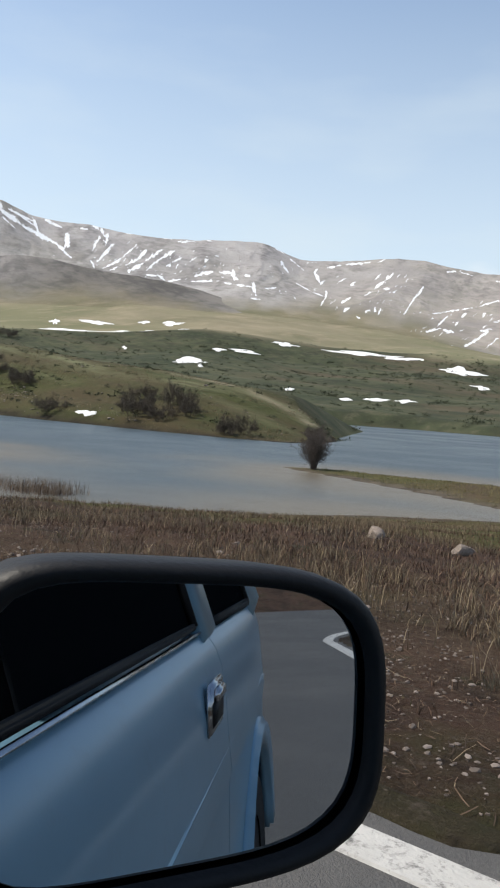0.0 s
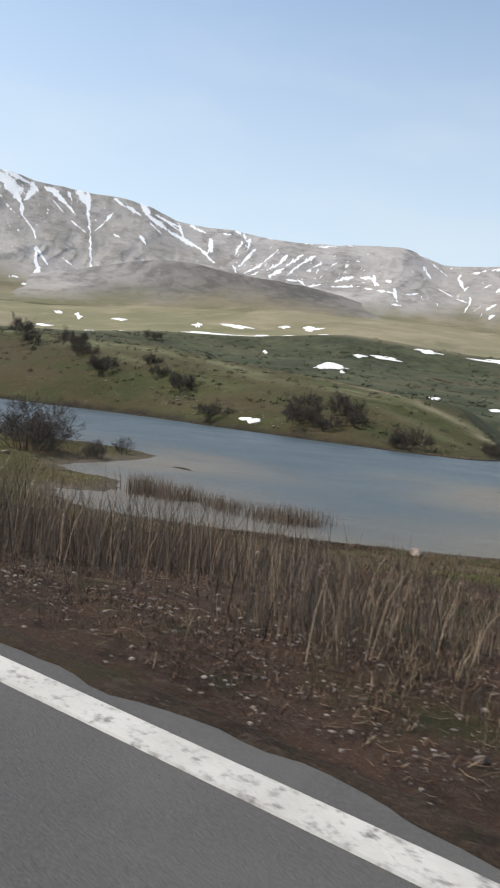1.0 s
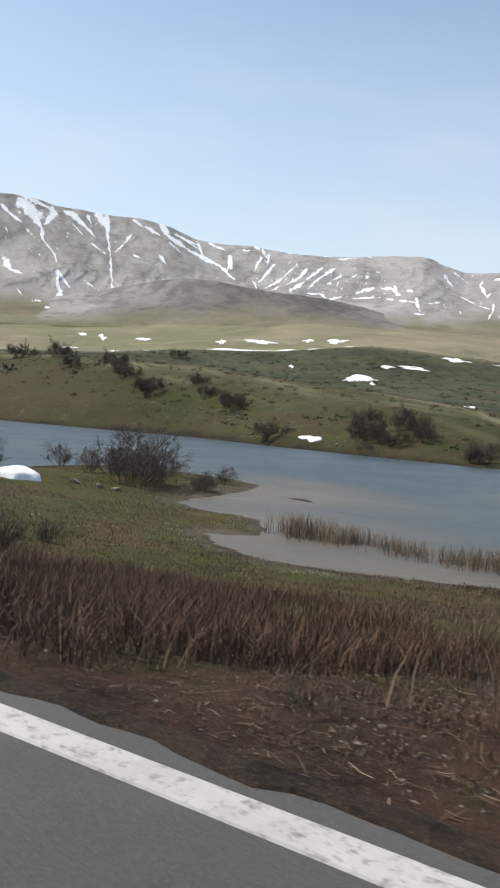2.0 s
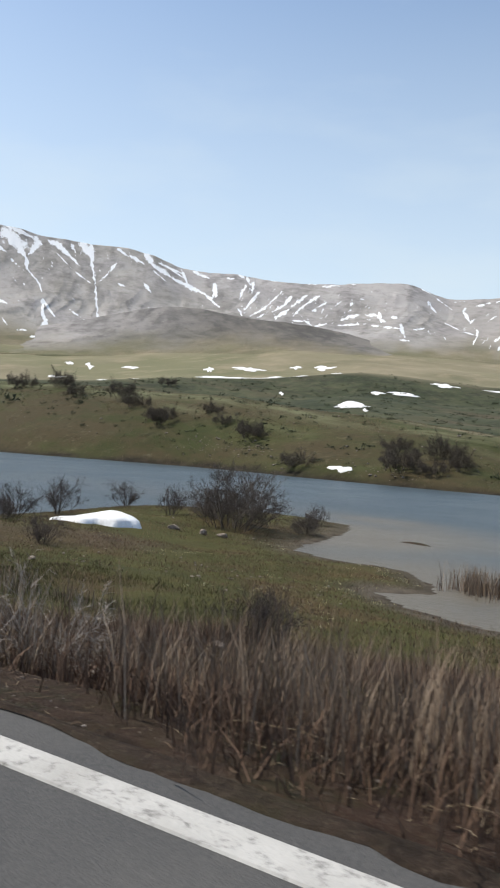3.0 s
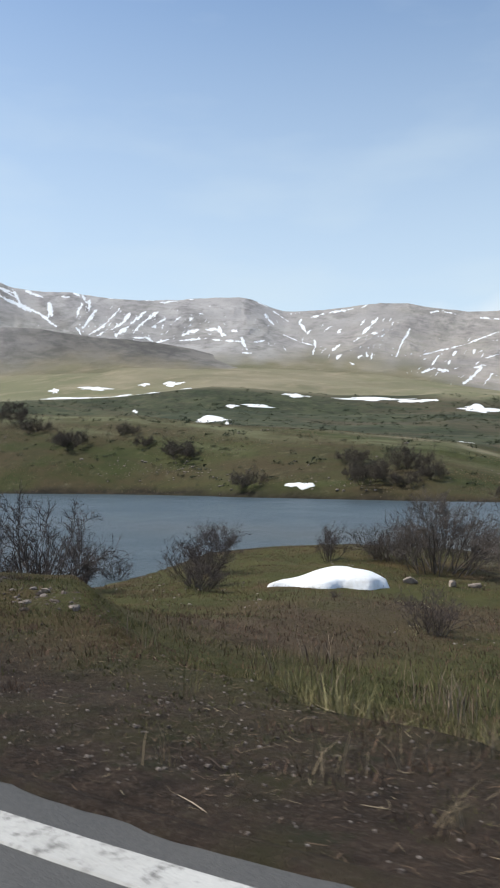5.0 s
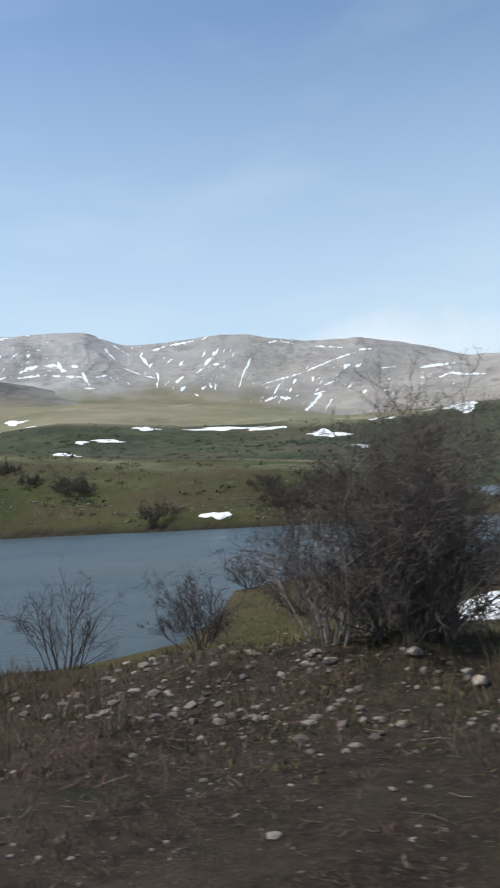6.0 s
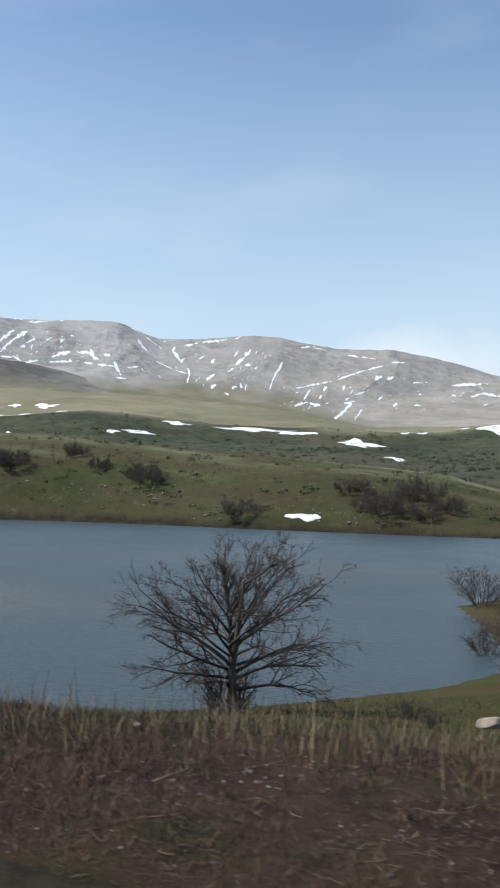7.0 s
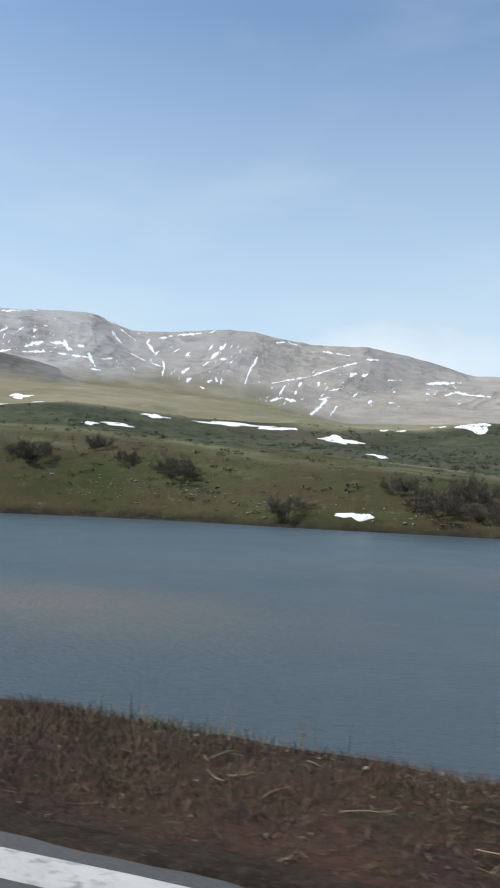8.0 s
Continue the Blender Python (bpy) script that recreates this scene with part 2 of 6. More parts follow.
def mountain_material(name="mountain_rock"):
    k = Mat(name, 0.95, spec=0.1)
    # dark rock ribs, and the shading of the relief painted in with them
    rib_shade = k.mul(k.attr("rib_shade"), k.ramp(k.noise(0.06, 8, 0.75), 0.3, 0.7, -0.35, 0.35), "ADD")
    scree = k.mix(k.ramp(k.noise(0.012, 8, 0.7), 0.35, 0.65), (0.319, 0.303, 0.298), (0.459, 0.437, 0.428))
    rock = k.mix(k.ramp(k.noise(0.05, 8, 0.75), 0.35, 0.65), (0.180, 0.172, 0.169), (0.347, 0.330, 0.325))
    c = k.mix(k.ramp(rib_shade, 0.32, 0.75), scree, rock)
    c = k.mix(k.ramp(k.noise(0.007, 6, 0.65), 0.45, 0.62, 0, 0.25), c, (0.299, 0.282, 0.224))
    tan = k.mix(k.ramp(k.noise(0.014, 8, 0.72, (1, 1, 2.2)), 0.36, 0.62), (0.259, 0.231, 0.207), (0.426, 0.382, 0.343))
    tan = k.mix(k.ramp(k.noise(0.03, 8, 0.75), 0.48, 0.62, 0, 0.65), tan, (0.274, 0.263, 0.199))
    tan = k.mix(k.ramp(k.noise(0.0045, 5, 0.6), 0.48, 0.62, 0, 0.7), tan, (0.219, 0.208, 0.210))
    # relief shading of ribs and gullies, put into the tan as darker lines
    tan = k.mix(k.ramp(rib_shade, 0.45, 0.8, 0, 0.75), tan, (0.199, 0.185, 0.176))
    c = k.mix(k.attr("warm"), c, tan)
    c = k.mix(k.ramp(k.noise(0.15, 7, 0.8), 0.56, 0.70, 0, 0.7), c, (0.166, 0.154, 0.148))
    # cloud shadow over the foothill, put into the rock colour as darker greys
    c = k.mix(k.attr("cloud_shade"), c, k.mix(k.ramp(rib_shade, 0.2, 0.8), (0.180, 0.165, 0.148), (0.110, 0.104, 0.098)))
    c = k.mix(k.attr("plain"), c, plain_colour(k))
    edge = k.mul(k.attr("snow"), k.ramp(k.noise(0.30, 7, 0.78), 0.3, 0.7, -0.32, 0.32), "ADD")
    c = k.mix(k.ramp(edge, 0.42, 0.56), c, (0.80, 0.82, 0.85))
    k.colour(c).bump(k.noise(0.03, 10, 0.78), 6.0, 0.8).bump(k.noise(0.14, 8, 0.75), 1.6, 0.7)
    return k.m


def snow_material():
    k = Mat("old_snow", 0.65, spec=0.3)
    c = k.mix(k.ramp(k.noise(1.2, 6, 0.7), 0.45, 0.75), (0.80, 0.81, 0.83), (0.58, 0.56, 0.52))
    return k.colour(c).bump(k.noise(3.0, 5, 0.6), 0.08, 0.7).m


def wood_material(name, dark, light):
    k = Mat(name, 0.9)
    c = k.mix(k.random(), dark, light)
    return k.colour(k.mix(k.ramp(k.noise(12, 4), 0.4, 0.7, 0, 0.5), c, light)).m


def blade_material(name, dark, light):
    k = Mat(name, 0.85)
    return k.colour(k.mix(k.random(), dark, light)).m


def rock_material(name, dark, light):
    k = Mat(name, 0.9)
    c = k.mix(k.ramp(k.noise(3.5, 6, 0.7), 0.35, 0.65), dark, light)
    c = k.mix(k.ramp(k.noise(25, 4), 0.5, 0.75, 0, 0.5), c, (0.12, 0.105, 0.085))
    return k.colour(c).bump(k.noise(9, 6, 0.7), 0.05, 0.8).m


GROUND, ASPHALT, PAINT, WATER = ground_material(), asphalt_material(), paint_material(), water_material()
ROCKFACE, SNOW = mountain_material(), snow_material()
PALEBARK = wood_material("pale_stems", (0.17, 0.145, 0.125), (0.40, 0.355, 0.31))
BARK = wood_material("grey_bark", (0.034, 0.027, 0.025), (0.090, 0.075, 0.067))
TWIG = wood_material("bare_twigs", (0.036, 0.027, 0.025), (0.098, 0.078, 0.070))
REED = blade_material("dry_reed", (0.072, 0.044, 0.030), (0.34, 0.262, 0.190))
STRAW = blade_material("dry_grass", (0.085, 0.058, 0.034), (0.29, 0.228, 0.148))
STALK = blade_material("yellow_green_stalks", (0.085, 0.080, 0.027), (0.27, 0.232, 0.115))
FRESH = blade_material("green_grass", (0.036, 0.039, 0.012), (0.122, 0.112, 0.042))
STONE = rock_material("pale_stone", (0.095, 0.076, 0.062), (0.31, 0.262, 0.222))
BOULDER = rock_material("pale_boulder", (0.135, 0.108, 0.090), (0.36, 0.295, 0.245))
PEBBLE = blade_material("pebbles", (0.058, 0.044, 0.036), (0.22, 0.183, 0.16))
RUST = blade_material("rusty_dead_grass", (0.044, 0.026, 0.018), (0.175, 0.110, 0.074))
PALETUFT = blade_material("pale_yellow_tufts", (0.34, 0.30, 0.15), (0.60, 0.55, 0.36))
LITTER = blade_material("dead_litter", (0.028, 0.018, 0.012), (0.13, 0.085, 0.055))
FARTWIG = wood_material("far_twigs", (0.046, 0.037, 0.029), (0.100, 0.082, 0.064))
MIDTWIG = wood_material("brown_twigs", (0.050, 0.040, 0.035), (0.130, 0.108, 0.093))
SCRUB = blade_material("scrub_leaves", (0.034, 0.041, 0.023), (0.080, 0.085, 0.050))

# ---- terrain ----
LAKE = -1.5
# the driven line, from far ahead to the bend behind: x, y, height of the road
ROAD_X = [-420, -200, -110, -70, -57.5, -52, -47.8, -39.2, -32, -27.9, -22.4, -15.4, -7.5, -3.6, 1.9, 8, 12, 17]
ROAD_Y = [-70, -28, -14, -10.0, -8.64, -8.52, -8.4, -8.2, -7.8, -7.28, -6.1, -4.13, -1.83, -1.06, -0.6, -0.85, -1.22, -1.7]
ROAD_Z = [1.0, 1.1, 1.2, 1.2, 1.17, 1.12, 1.11, 1.22, 1.29, 1.33, 1.31, 1.13, 1.02, 0.93, 0.73, 0.6, 0.52, 0.45]
BEND = (17.0, 6.3, 8.0)            # centre and radius of the bend behind
NEAR_SHORE = [(400, 40), (60, 45), (-17, 45.6), (-26.5, 43.4), (-29.2, 40.6), (-25.3, 39.3), (-20.7, 37.4), (-16.6, 35.7), (-12, 33.4), (-8, 31),
              (-9, 29.6), (-10.7, 28), (-13.4, 25), (-15, 21.5), (-17.2, 18.8), (-19.6, 16.4), (-21.6, 14.9), (-23.8, 13.3), (-26, 12.6), (-28.4, 13.0), (-30.2, 14.0), (-29.2, 15.3), (-30.2, 16.6), (-32.6, 18.2), (-35.2, 17.6), (-37.6, 18.2), (-38.6, 19.6),
              (-39.6, 22), (-41.4, 25.5), (-43.5, 28), (-47, 28.8), (-51.5, 28.2), (-54, 25.4), (-55, 21.6), (-52.4, 15.4), (-51.4, 11.6), (-52.3, 9),
              (-54.3, 6.4), (-57, 3.2), (-60, 1.2), (-66, 0.4), (-76, -0.6), (-110, -5), (-200, -19), (-420, -61)]
FAR_SHORE = [(-420, 40), (-200, 52), (-151, 60), (-132, 64.5), (-116, 68.4), (-104, 70), (-87, 68.4), (-70, 68.2), (-56, 69.2), (-51, 71.2), (-50.3, 75),
             (-54, 85), (-61, 96), (-90, 150), (-138, 206), (-142, 216), (-120, 227), (-95, 223), (-60, 216), (0, 214), (100, 220), (400, 230)]


def segments(px, py, line, closed):
    """Distance to a line of corners and the side on which each point lies inside the closed outline."""
    pts = list(line)
    n = len(pts) if closed else len(pts) - 1
    best = np.full(px.shape, 1e9)
    inside = np.zeros(px.shape, bool)
    for i in range(n):
        (ax, ay), (bx, by) = pts[i], pts[(i + 1) % len(pts)]
        dx, dy = bx - ax, by - ay
        k = np.clip(((px - ax) * dx + (py - ay) * dy) / (dx * dx + dy * dy), 0, 1)
        best = np.minimum(best, np.hypot(px - ax - k * dx, py - ay - k * dy))
        if closed:
            cross = ((ay > py) != (by > py))
            at = ax + (py - ay) * dx / (dy if abs(dy) > 1e-9 else 1e-9)
            inside ^= cross & (px < at)
    return best, inside


def ripple(x, y, size, seed):
    """Smooth, cheap value noise, -1 to 1."""
    u, v = x / size + seed * 17.3, y / size - seed * 9.1
    iu, iv = np.floor(u), np.floor(v)
    fu, fv = u - iu, v - iv
    fu, fv = fu * fu * (3 - 2 * fu), fv * fv * (3 - 2 * fv)

    def rnd(a, b):
        w = np.sin(a * 127.1 + b * 311.7 + seed * 74.7) * 43758.5453
        return (w - np.floor(w)) * 2 - 1
    top = rnd(iu, iv) * (1 - fu) + rnd(iu + 1, iv) * fu
    low = rnd(iu, iv + 1) * (1 - fu) + rnd(iu + 1, iv + 1) * fu
    return top * (1 - fv) + low * fv


def road_side(x, y):
    """Signed distance from the driven line (plus towards the lake) and the road's height there."""
    yy = np.interp(x, ROAD_X, ROAD_Y)
    slope = np.interp(x + 0.5, ROAD_X, ROAD_Y) - np.interp(x - 0.5, ROAD_X, ROAD_Y)
    off = (y - yy) / np.sqrt(1 + slope ** 2)
    zz = np.interp(x, ROAD_X, ROAD_Z)
    cx, cy, r = BEND
    rr = np.hypot(x - cx, y - cy)
    turn = (x > cx) & (rr < 2 * r)
    off = np.where(turn, r - rr, np.where(x > cx, -r, off))
    ang = np.arctan2(x - cx, -(y - cy))
    zz = np.where(x > cx, 0.45 - 0.1 * np.clip(ang, 0, 2), zz)
    return off, zz


SHOULDER_X = [-120, -60, -58, -57, -55, -53, -50.5, -48, -44, -42, -39.5, -37.5, -35.5, -30, -20, -8, 0]
SHOULDER_W = [2.2, 2.05, 1.9, 1.7, 1.85, 1.8, 2.5, 3.0, 4.0, 5.6, 6.1, 4.4, 2.9, 1.4, 0.8, 1.6, 2.6]
FALL_X = [-60, -52, -48, -42, -20, -12, 0]
FALL_P = [1.0, 0.95, 0.7, 0.52, 0.6, 0.9, 1.4]
CREST_X = [-420, -300, -220, -159, -132, -110, -98, -88, -73, -66, -59, -53]
CREST_Z = [18, 17, 15, 12.1, 10.5, 8.3, 7.2, 6.2, 4.8, 3.0, 0.7, -1.2]
BROW_AZ = [-60, 0, 8, 12.6, 14.4, 16.6, 20.4, 23.4, 27, 31.5, 37.2, 40.1, 42.3, 47, 53, 58, 66, 90, 130]
BROW_EL = [2, 4.2, 4.6, 4.6, 4.4, 4.05, 4.08, 4.4, 4.3, 4.45, 5.0, 5.2, 4.95, 4.4, 4.2, 3.7, 3.2, 3, 2]
FOOT_AZ = [-60, 0, 10, 20.6, 28.4, 34, 38.5, 46, 56, 65, 90, 130]
FOOT_EL = [2.2, 4.3, 4.5, 4.4, 5.7, 6.2, 6.4, 6.65, 5.9, 5.6, 5, 3]


def height(x, y, rough=1.0):
    x, y = np.asarray(x, float), np.asarray(y, float)
    dn, _ = segments(x, y, NEAR_SHORE, False)
    df, _ = segments(x, y, FAR_SHORE, False)
    _, wet = segments(x, y, NEAR_SHORE + FAR_SHORE, True)
    off, rz = road_side(x, y)
    # near land: from the road's shoulder down to the water
    wide = 2.7 + np.interp(x, SHOULDER_X, SHOULDER_W)
    d = np.maximum(off - wide, 0)
    u = (d / (d + dn + 1e-6)) ** np.interp(x, FALL_X, FALL_P)
    edge = rz - 0.03 - 0.14 * np.clip((off - 2.7) / (wide - 2.7), 0, 1)
    land = edge * (1 - u) + (LAKE + 0.02) * u
    land = land + rough * (0.08 * ripple(x, y, 3.1, 1) + 0.04 * ripple(x, y, 1.1, 2) + 0.13 * ripple(x, y, 9, 3)) * np.clip(d / 3, 0, 1) * np.clip(dn / 5, 0, 1)
    land = land + rough * 0.03 * ripple(x, y, 0.45, 4) * np.clip((off - 2.9) / 0.6, 0, 1) * np.clip(dn / 2, 0, 1)
    land = land + 0.24 * np.exp(-((x + 41.2) / 2.4) ** 2 - ((off - 6.7) / 1.0) ** 2) * (1 + 0.5 * rough * ripple(x, y, 0.5, 10))
    land = np.where(off < 2.72, np.minimum(land, rz - 0.06), land)
    # the spit keeps low
    spit = LAKE + 0.03 + 0.12 * dn
    land = np.where((y > 29.5) & (x > -36), np.minimum(land, np.maximum(spit, LAKE + 0.02)), land)
    land = np.where(off < -4.0, rz - 0.1 + 0.25 * np.clip(-off - 4.5, 0, 60) + 0.2 * ripple(x, y, 7, 5) * np.clip((-off - 4.5) / 4, 0, 1), land)
    # far land: a meadow up to the crest with the track, a shrubby shelf, then the pale plain
    crest = np.interp(x, CREST_X, CREST_Z)
    shore_y = np.interp(x, [-420, -200, -151, -132, -116, -104, -87, -56, -50], [40, 52, 60, 64.5, 68.4, 70, 68.4, 69.2, 72])
    k = np.clip((y - shore_y) / (93 - shore_y), 0, 1)
    meadow = LAKE + np.maximum(crest - LAKE, 0.2) * (0.1 * np.clip(df / 1.2, 0, 1) + 0.9 * (1 - (1 - k) ** 1.4))
    r = np.hypot(x + 28, y + 5)
    az = np.degrees(np.arctan2(-(x + 28), y + 5))
    brow = 2.5 + 640 * np.tan(np.radians(np.interp(az, BROW_AZ, BROW_EL)))
    foot = 2.5 + 900 * np.tan(np.radians(np.interp(az, FOOT_AZ, FOOT_EL)))
    shelf = np.interp(r, [100, 200, 300, 400, 503, 568, 640], [0.0, 0.02, 0.13, 0.30, 0.52, 0.66, 1.0])
    hump = rough * (1.5 * ripple(x, y, 60, 6) + 0.8 * ripple(x, y, 22, 7)) * np.clip((r - 130) / 150, 0, 1) * np.clip((620 - r) / 80, 0, 1)
    beyond = brow + (foot - brow) * np.clip((r - 640) / 260, 0, 1) ** 1.2 - 1.5 * np.sin(np.pi * np.clip((r - 640) / 90, 0, 1))
    beyond = beyond + rough * (3.0 * ripple(x, y, 85, 31) + 1.1 * ripple(x, y, 28, 32)) * np.clip((r - 660) / 50, 0, 1) * np.clip((890 - r) / 50, 0, 1)
    outer = np.where(r < 640, LAKE + (brow - LAKE) * shelf + hump, np.where(r < 1000, beyond, foot))
    outer = outer - np.clip((r - 1000) / 60, 0, 1) * 30
    w = np.clip((y - 93) / 60, 0, 1)
    w = w * w * (3 - 2 * w)
    far = np.where(y < 93, meadow, crest * (1 - w) + outer * w)
    far = far + rough * (0.22 * ripple(x, y, 11, 8) + 0.1 * ripple(x, y, 4, 9)) * np.clip(df / 6, 0, 1) * np.clip((700 - r) / 100, 0, 1)
    far = np.minimum(far, LAKE + 0.12 + 0.75 * df)
    far = np.maximum(far, LAKE + 0.05 + 0.03 * np.minimum(df, 10))
    bed = LAKE - 0.03 - 0.10 * np.clip(np.minimum(dn, df), 0, 12)
    split = np.where(x < -45, 50, np.where(x > 40, 120, 62))
    return np.where(wet, bed, np.where(y < split, land, far))


# ---- ground, lake, road, mountains ----
def steps(start, end, first, grow, most):
    out, s = [start], first
    sign = 1 if end > start else -1
    while (end - out[-1]) * sign > 0:
        out.append(out[-1] + sign * s)
        s = min(s * grow, most)
    return out


def smooth(v, a, b):
    k = np.clip((v - a) / (b - a), 0, 1)
    return k * k * (3 - 2 * k)


def sheet(xs, ys):
    """Corner places and faces of a grid over sorted xs and ys."""
    gx, gy = np.meshgrid(xs, ys)
    n = len(xs)
    i = (np.arange(len(ys) - 1)[:, None] * n + np.arange(n - 1)[None, :]).ravel()
    return gx.ravel(), gy.ravel(), np.stack([i, i + 1, i + n + 1, i + n], 1)


GRID = []


def lay(x, y):
    """Height of the ground sheet itself at a place."""
    gx, gy, gz = GRID
    x, y = np.asarray(x, float), np.asarray(y, float)
    i = np.clip(np.searchsorted(gx, x) - 1, 0, len(gx) - 2)
    j = np.clip(np.searchsorted(gy, y) - 1, 0, len(gy) - 2)
    u, v = (x - gx[i]) / (gx[i + 1] - gx[i]), (y - gy[j]) / (gy[j + 1] - gy[j])
    return (gz[j, i] * (1 - u) + gz[j, i + 1] * u) * (1 - v) + (gz[j + 1, i] * (1 - u) + gz[j + 1, i + 1] * u) * v


def build_ground():
    xs = steps(-75, -900, 0.4, 1.05, 9)[:0:-1] + list(np.arange(-75, 10.01, 0.34)) + steps(10.2, 500, 0.4, 1.06, 12)
    xs = steps(xs[0], -6000, 15, 1.2, 900)[:0:-1] + xs + steps(xs[-1], 6000, 15, 1.2, 900)[1:]
    ys = list(np.arange(-10, 22, 0.3)) + list(np.arange(22, 34, 0.5)) + list(np.arange(34, 100, 1.0)) + steps(100, 960, 1.2, 1.02, 6)
    ys = steps(-10.3, -6000, 0.6, 1.16, 900)[::-1] + ys + steps(ys[-1], 6000, 12, 1.2, 900)[1:]
    x, y, f = sheet(np.array(xs), np.array(ys))
    z = height(x, y)
    GRID[:] = [np.array(xs), np.array(ys), z.reshape(len(ys), len(xs))]
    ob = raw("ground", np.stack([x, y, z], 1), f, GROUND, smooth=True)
    off, rz = road_side(x, y)
    dn, _ = segments(x, y, NEAR_SHORE, False)
    df, _ = segments(x, y, FAR_SHORE, False)
    r = np.hypot(x + 28, y + 5)
    near = (y < np.where(x < -45, 50, 62)).astype(float)
    patch = ripple(x, y, 5, 11) * 0.6 + ripple(x, y, 1.7, 12) * 0.4
    wide = np.interp(x, [-70, -56, -50, -44, -38, -32, -24, -12, 0], [8, 6.5, 8.0, 7.6, 5.4, 4.6, 4.8, 9.5, 13])
    give(ob, "grass", near * smooth(off + patch * 1.6, wide - 1.2, wide + 1.2) * (1 - smooth(patch, 0.45, 0.8) * 0.6))
    give(ob, "dry", near * smooth(off, 3.2, 6) * smooth(ripple(x, y, 8, 13) + 0.2 * patch + np.interp(x, [-60, -52, -40, -30, -10, 0], [0.0, -0.4, -0.4, -0.1, 0.5, 0.5]), 0.0, 0.5))
    inlet = near * np.exp(-((x + 38.5 + 0.6 * (y - 20)) / 2.6) ** 2) * smooth(y, 15.5, 18.5)
    give(ob, "mud", np.maximum(0.85 * inlet, near * (1 - smooth(dn + patch, 0.3, 1.6)) * np.interp(x, [-46, -42], [0.0, 1.0])) + 0.3 * (1 - near) * (1 - smooth(df + 0.3 * patch, 0.0, 0.4)))
    give(ob, "ruddy", smooth(-x, 41.5, 46) + 0.7 * smooth(x, -22, -16))
    give(ob, "hill", 1 - near)
    give(ob, "bank", (1 - near) * (1 - smooth(df + 0.4 * patch, 0.3, 1.0)) * (y < 93))
    give(ob, "brow", (1 - near) * np.exp(-((y - 89 - 2.5 * ripple(x, y, 14, 16)) / 3.2) ** 2) + 0.6 * (1 - near) * np.exp(-((y - 82 - 3 * ripple(x, y, 18, 17)) / 1.3) ** 2) * smooth(ripple(x, y, 16, 18), 0, 0.5))
    shelf = (1 - near) * smooth(y + 6 * ripple(x, y, 20, 14), 94, 110)
    give(ob, "shelf", shelf)
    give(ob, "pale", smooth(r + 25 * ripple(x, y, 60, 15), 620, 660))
    crest_y = 93 + np.interp(x, [-110, -90, -72, -60], [3, 0, -2, -6])
    give(ob, "track", (1 - near) * np.exp(-((y - crest_y) / 1.0) ** 2) * smooth(x, -115, -75) * (x < -57) * 0.9)
    tagged(ob, "brown gravel verge, olive meadow and green hills", "ground", kind="structure")


def build_lake():
    xs = steps(-75, -430, 1.2, 1.1, 14)[:0:-1] + list(np.arange(-75, 0, 0.8)) + steps(0, 430, 1.2, 1.1, 20)
    ys = steps(0, -70, 1, 1.15, 6)[:0:-1] + list(np.arange(0, 45, 0.8)) + steps(45, 240, 1.2, 1.05, 6)
    x, y, f = sheet(np.array(xs), np.array(ys))
    ob = raw("water", np.stack([x, y, np.full(x.shape, LAKE)], 1), f, WATER, smooth=True)
    dn, _ = segments(x, y, NEAR_SHORE, False)
    bar = 1.5 * np.exp(-((x + 38) / 6) ** 2 - ((y - 27.5) / 4.0) ** 2) + 1.1 * np.exp(-((x + 45) / 4.5) ** 2 - ((y - 32) / 2.2) ** 2) + 0.4 * np.exp(-((x + 60) / 14) ** 2 - ((y - 32) / 5) ** 2) + 1.2 * np.exp(-((x + 75) / 8) ** 2 - ((y - 13.5) / 4.5) ** 2)
    reach = np.interp(x, [-62, -54, -48, -43, -36, -30], [0.6, 0.6, 0.9, 5.0, 9.0, 11.0])
    give(ob, "shallow", np.clip(np.maximum((1 - smooth(dn + 0.33 * reach * ripple(x, y, 6, 21), 0.3, reach)) * smooth(x, -50, -43), 0.6 * bar + 0.15 * ripple(x, y, 3, 22) * bar), 0, 1))
    tagged(ob, "rippled grey-blue mountain lake water, brown in the shallows", "lake", kind="structure")


def road_line(step=0.5):
    """Points, sideways directions and heights along the road, from far ahead round the bend behind."""
    xs = np.concatenate([np.arange(-420, -75, 3.0), np.arange(-75, 17, step)])
    ys, zs = np.interp(xs, ROAD_X, ROAD_Y), np.interp(xs, ROAD_X, ROAD_Z)
    for _ in range(3):
        ys[1:-1] = (ys[:-2] + ys[1:-1] * 2 + ys[2:]) / 4
        zs[1:-1] = (zs[:-2] + zs[1:-1] * 2 + zs[2:]) / 4
    cx, cy, r = BEND
    a = np.arange(0, 2.4, 0.05)
    xs, ys = np.append(xs, cx + r * np.sin(a)), np.append(ys, cy - r * np.cos(a))
    zs = np.append(zs, 0.45 - 0.1 * np.clip(a, 0, 2))
    tx, ty = np.gradient(xs), np.gradient(ys)
    n = np.hypot(tx, ty)
    return np.stack([xs, ys, zs], 1), np.stack([-ty / n, tx / n], 1)


def strip(name, line, side, offs, lifts, material, parent=None):
    """A band along the road through the given offsets and heights over the road."""
    k = len(offs)
    verts = [(p[0] + s[0] * o, p[1] + s[1] * o, p[2] + h) for p, s in zip(line, side) for o, h in zip(offs, lifts)]
    faces = [(i * k + j, (i + 1) * k + j, (i + 1) * k + j + 1, i * k + j + 1) for i in range(len(line) - 1) for j in range(k - 1)]
    return raw(name, verts, faces, material, parent)


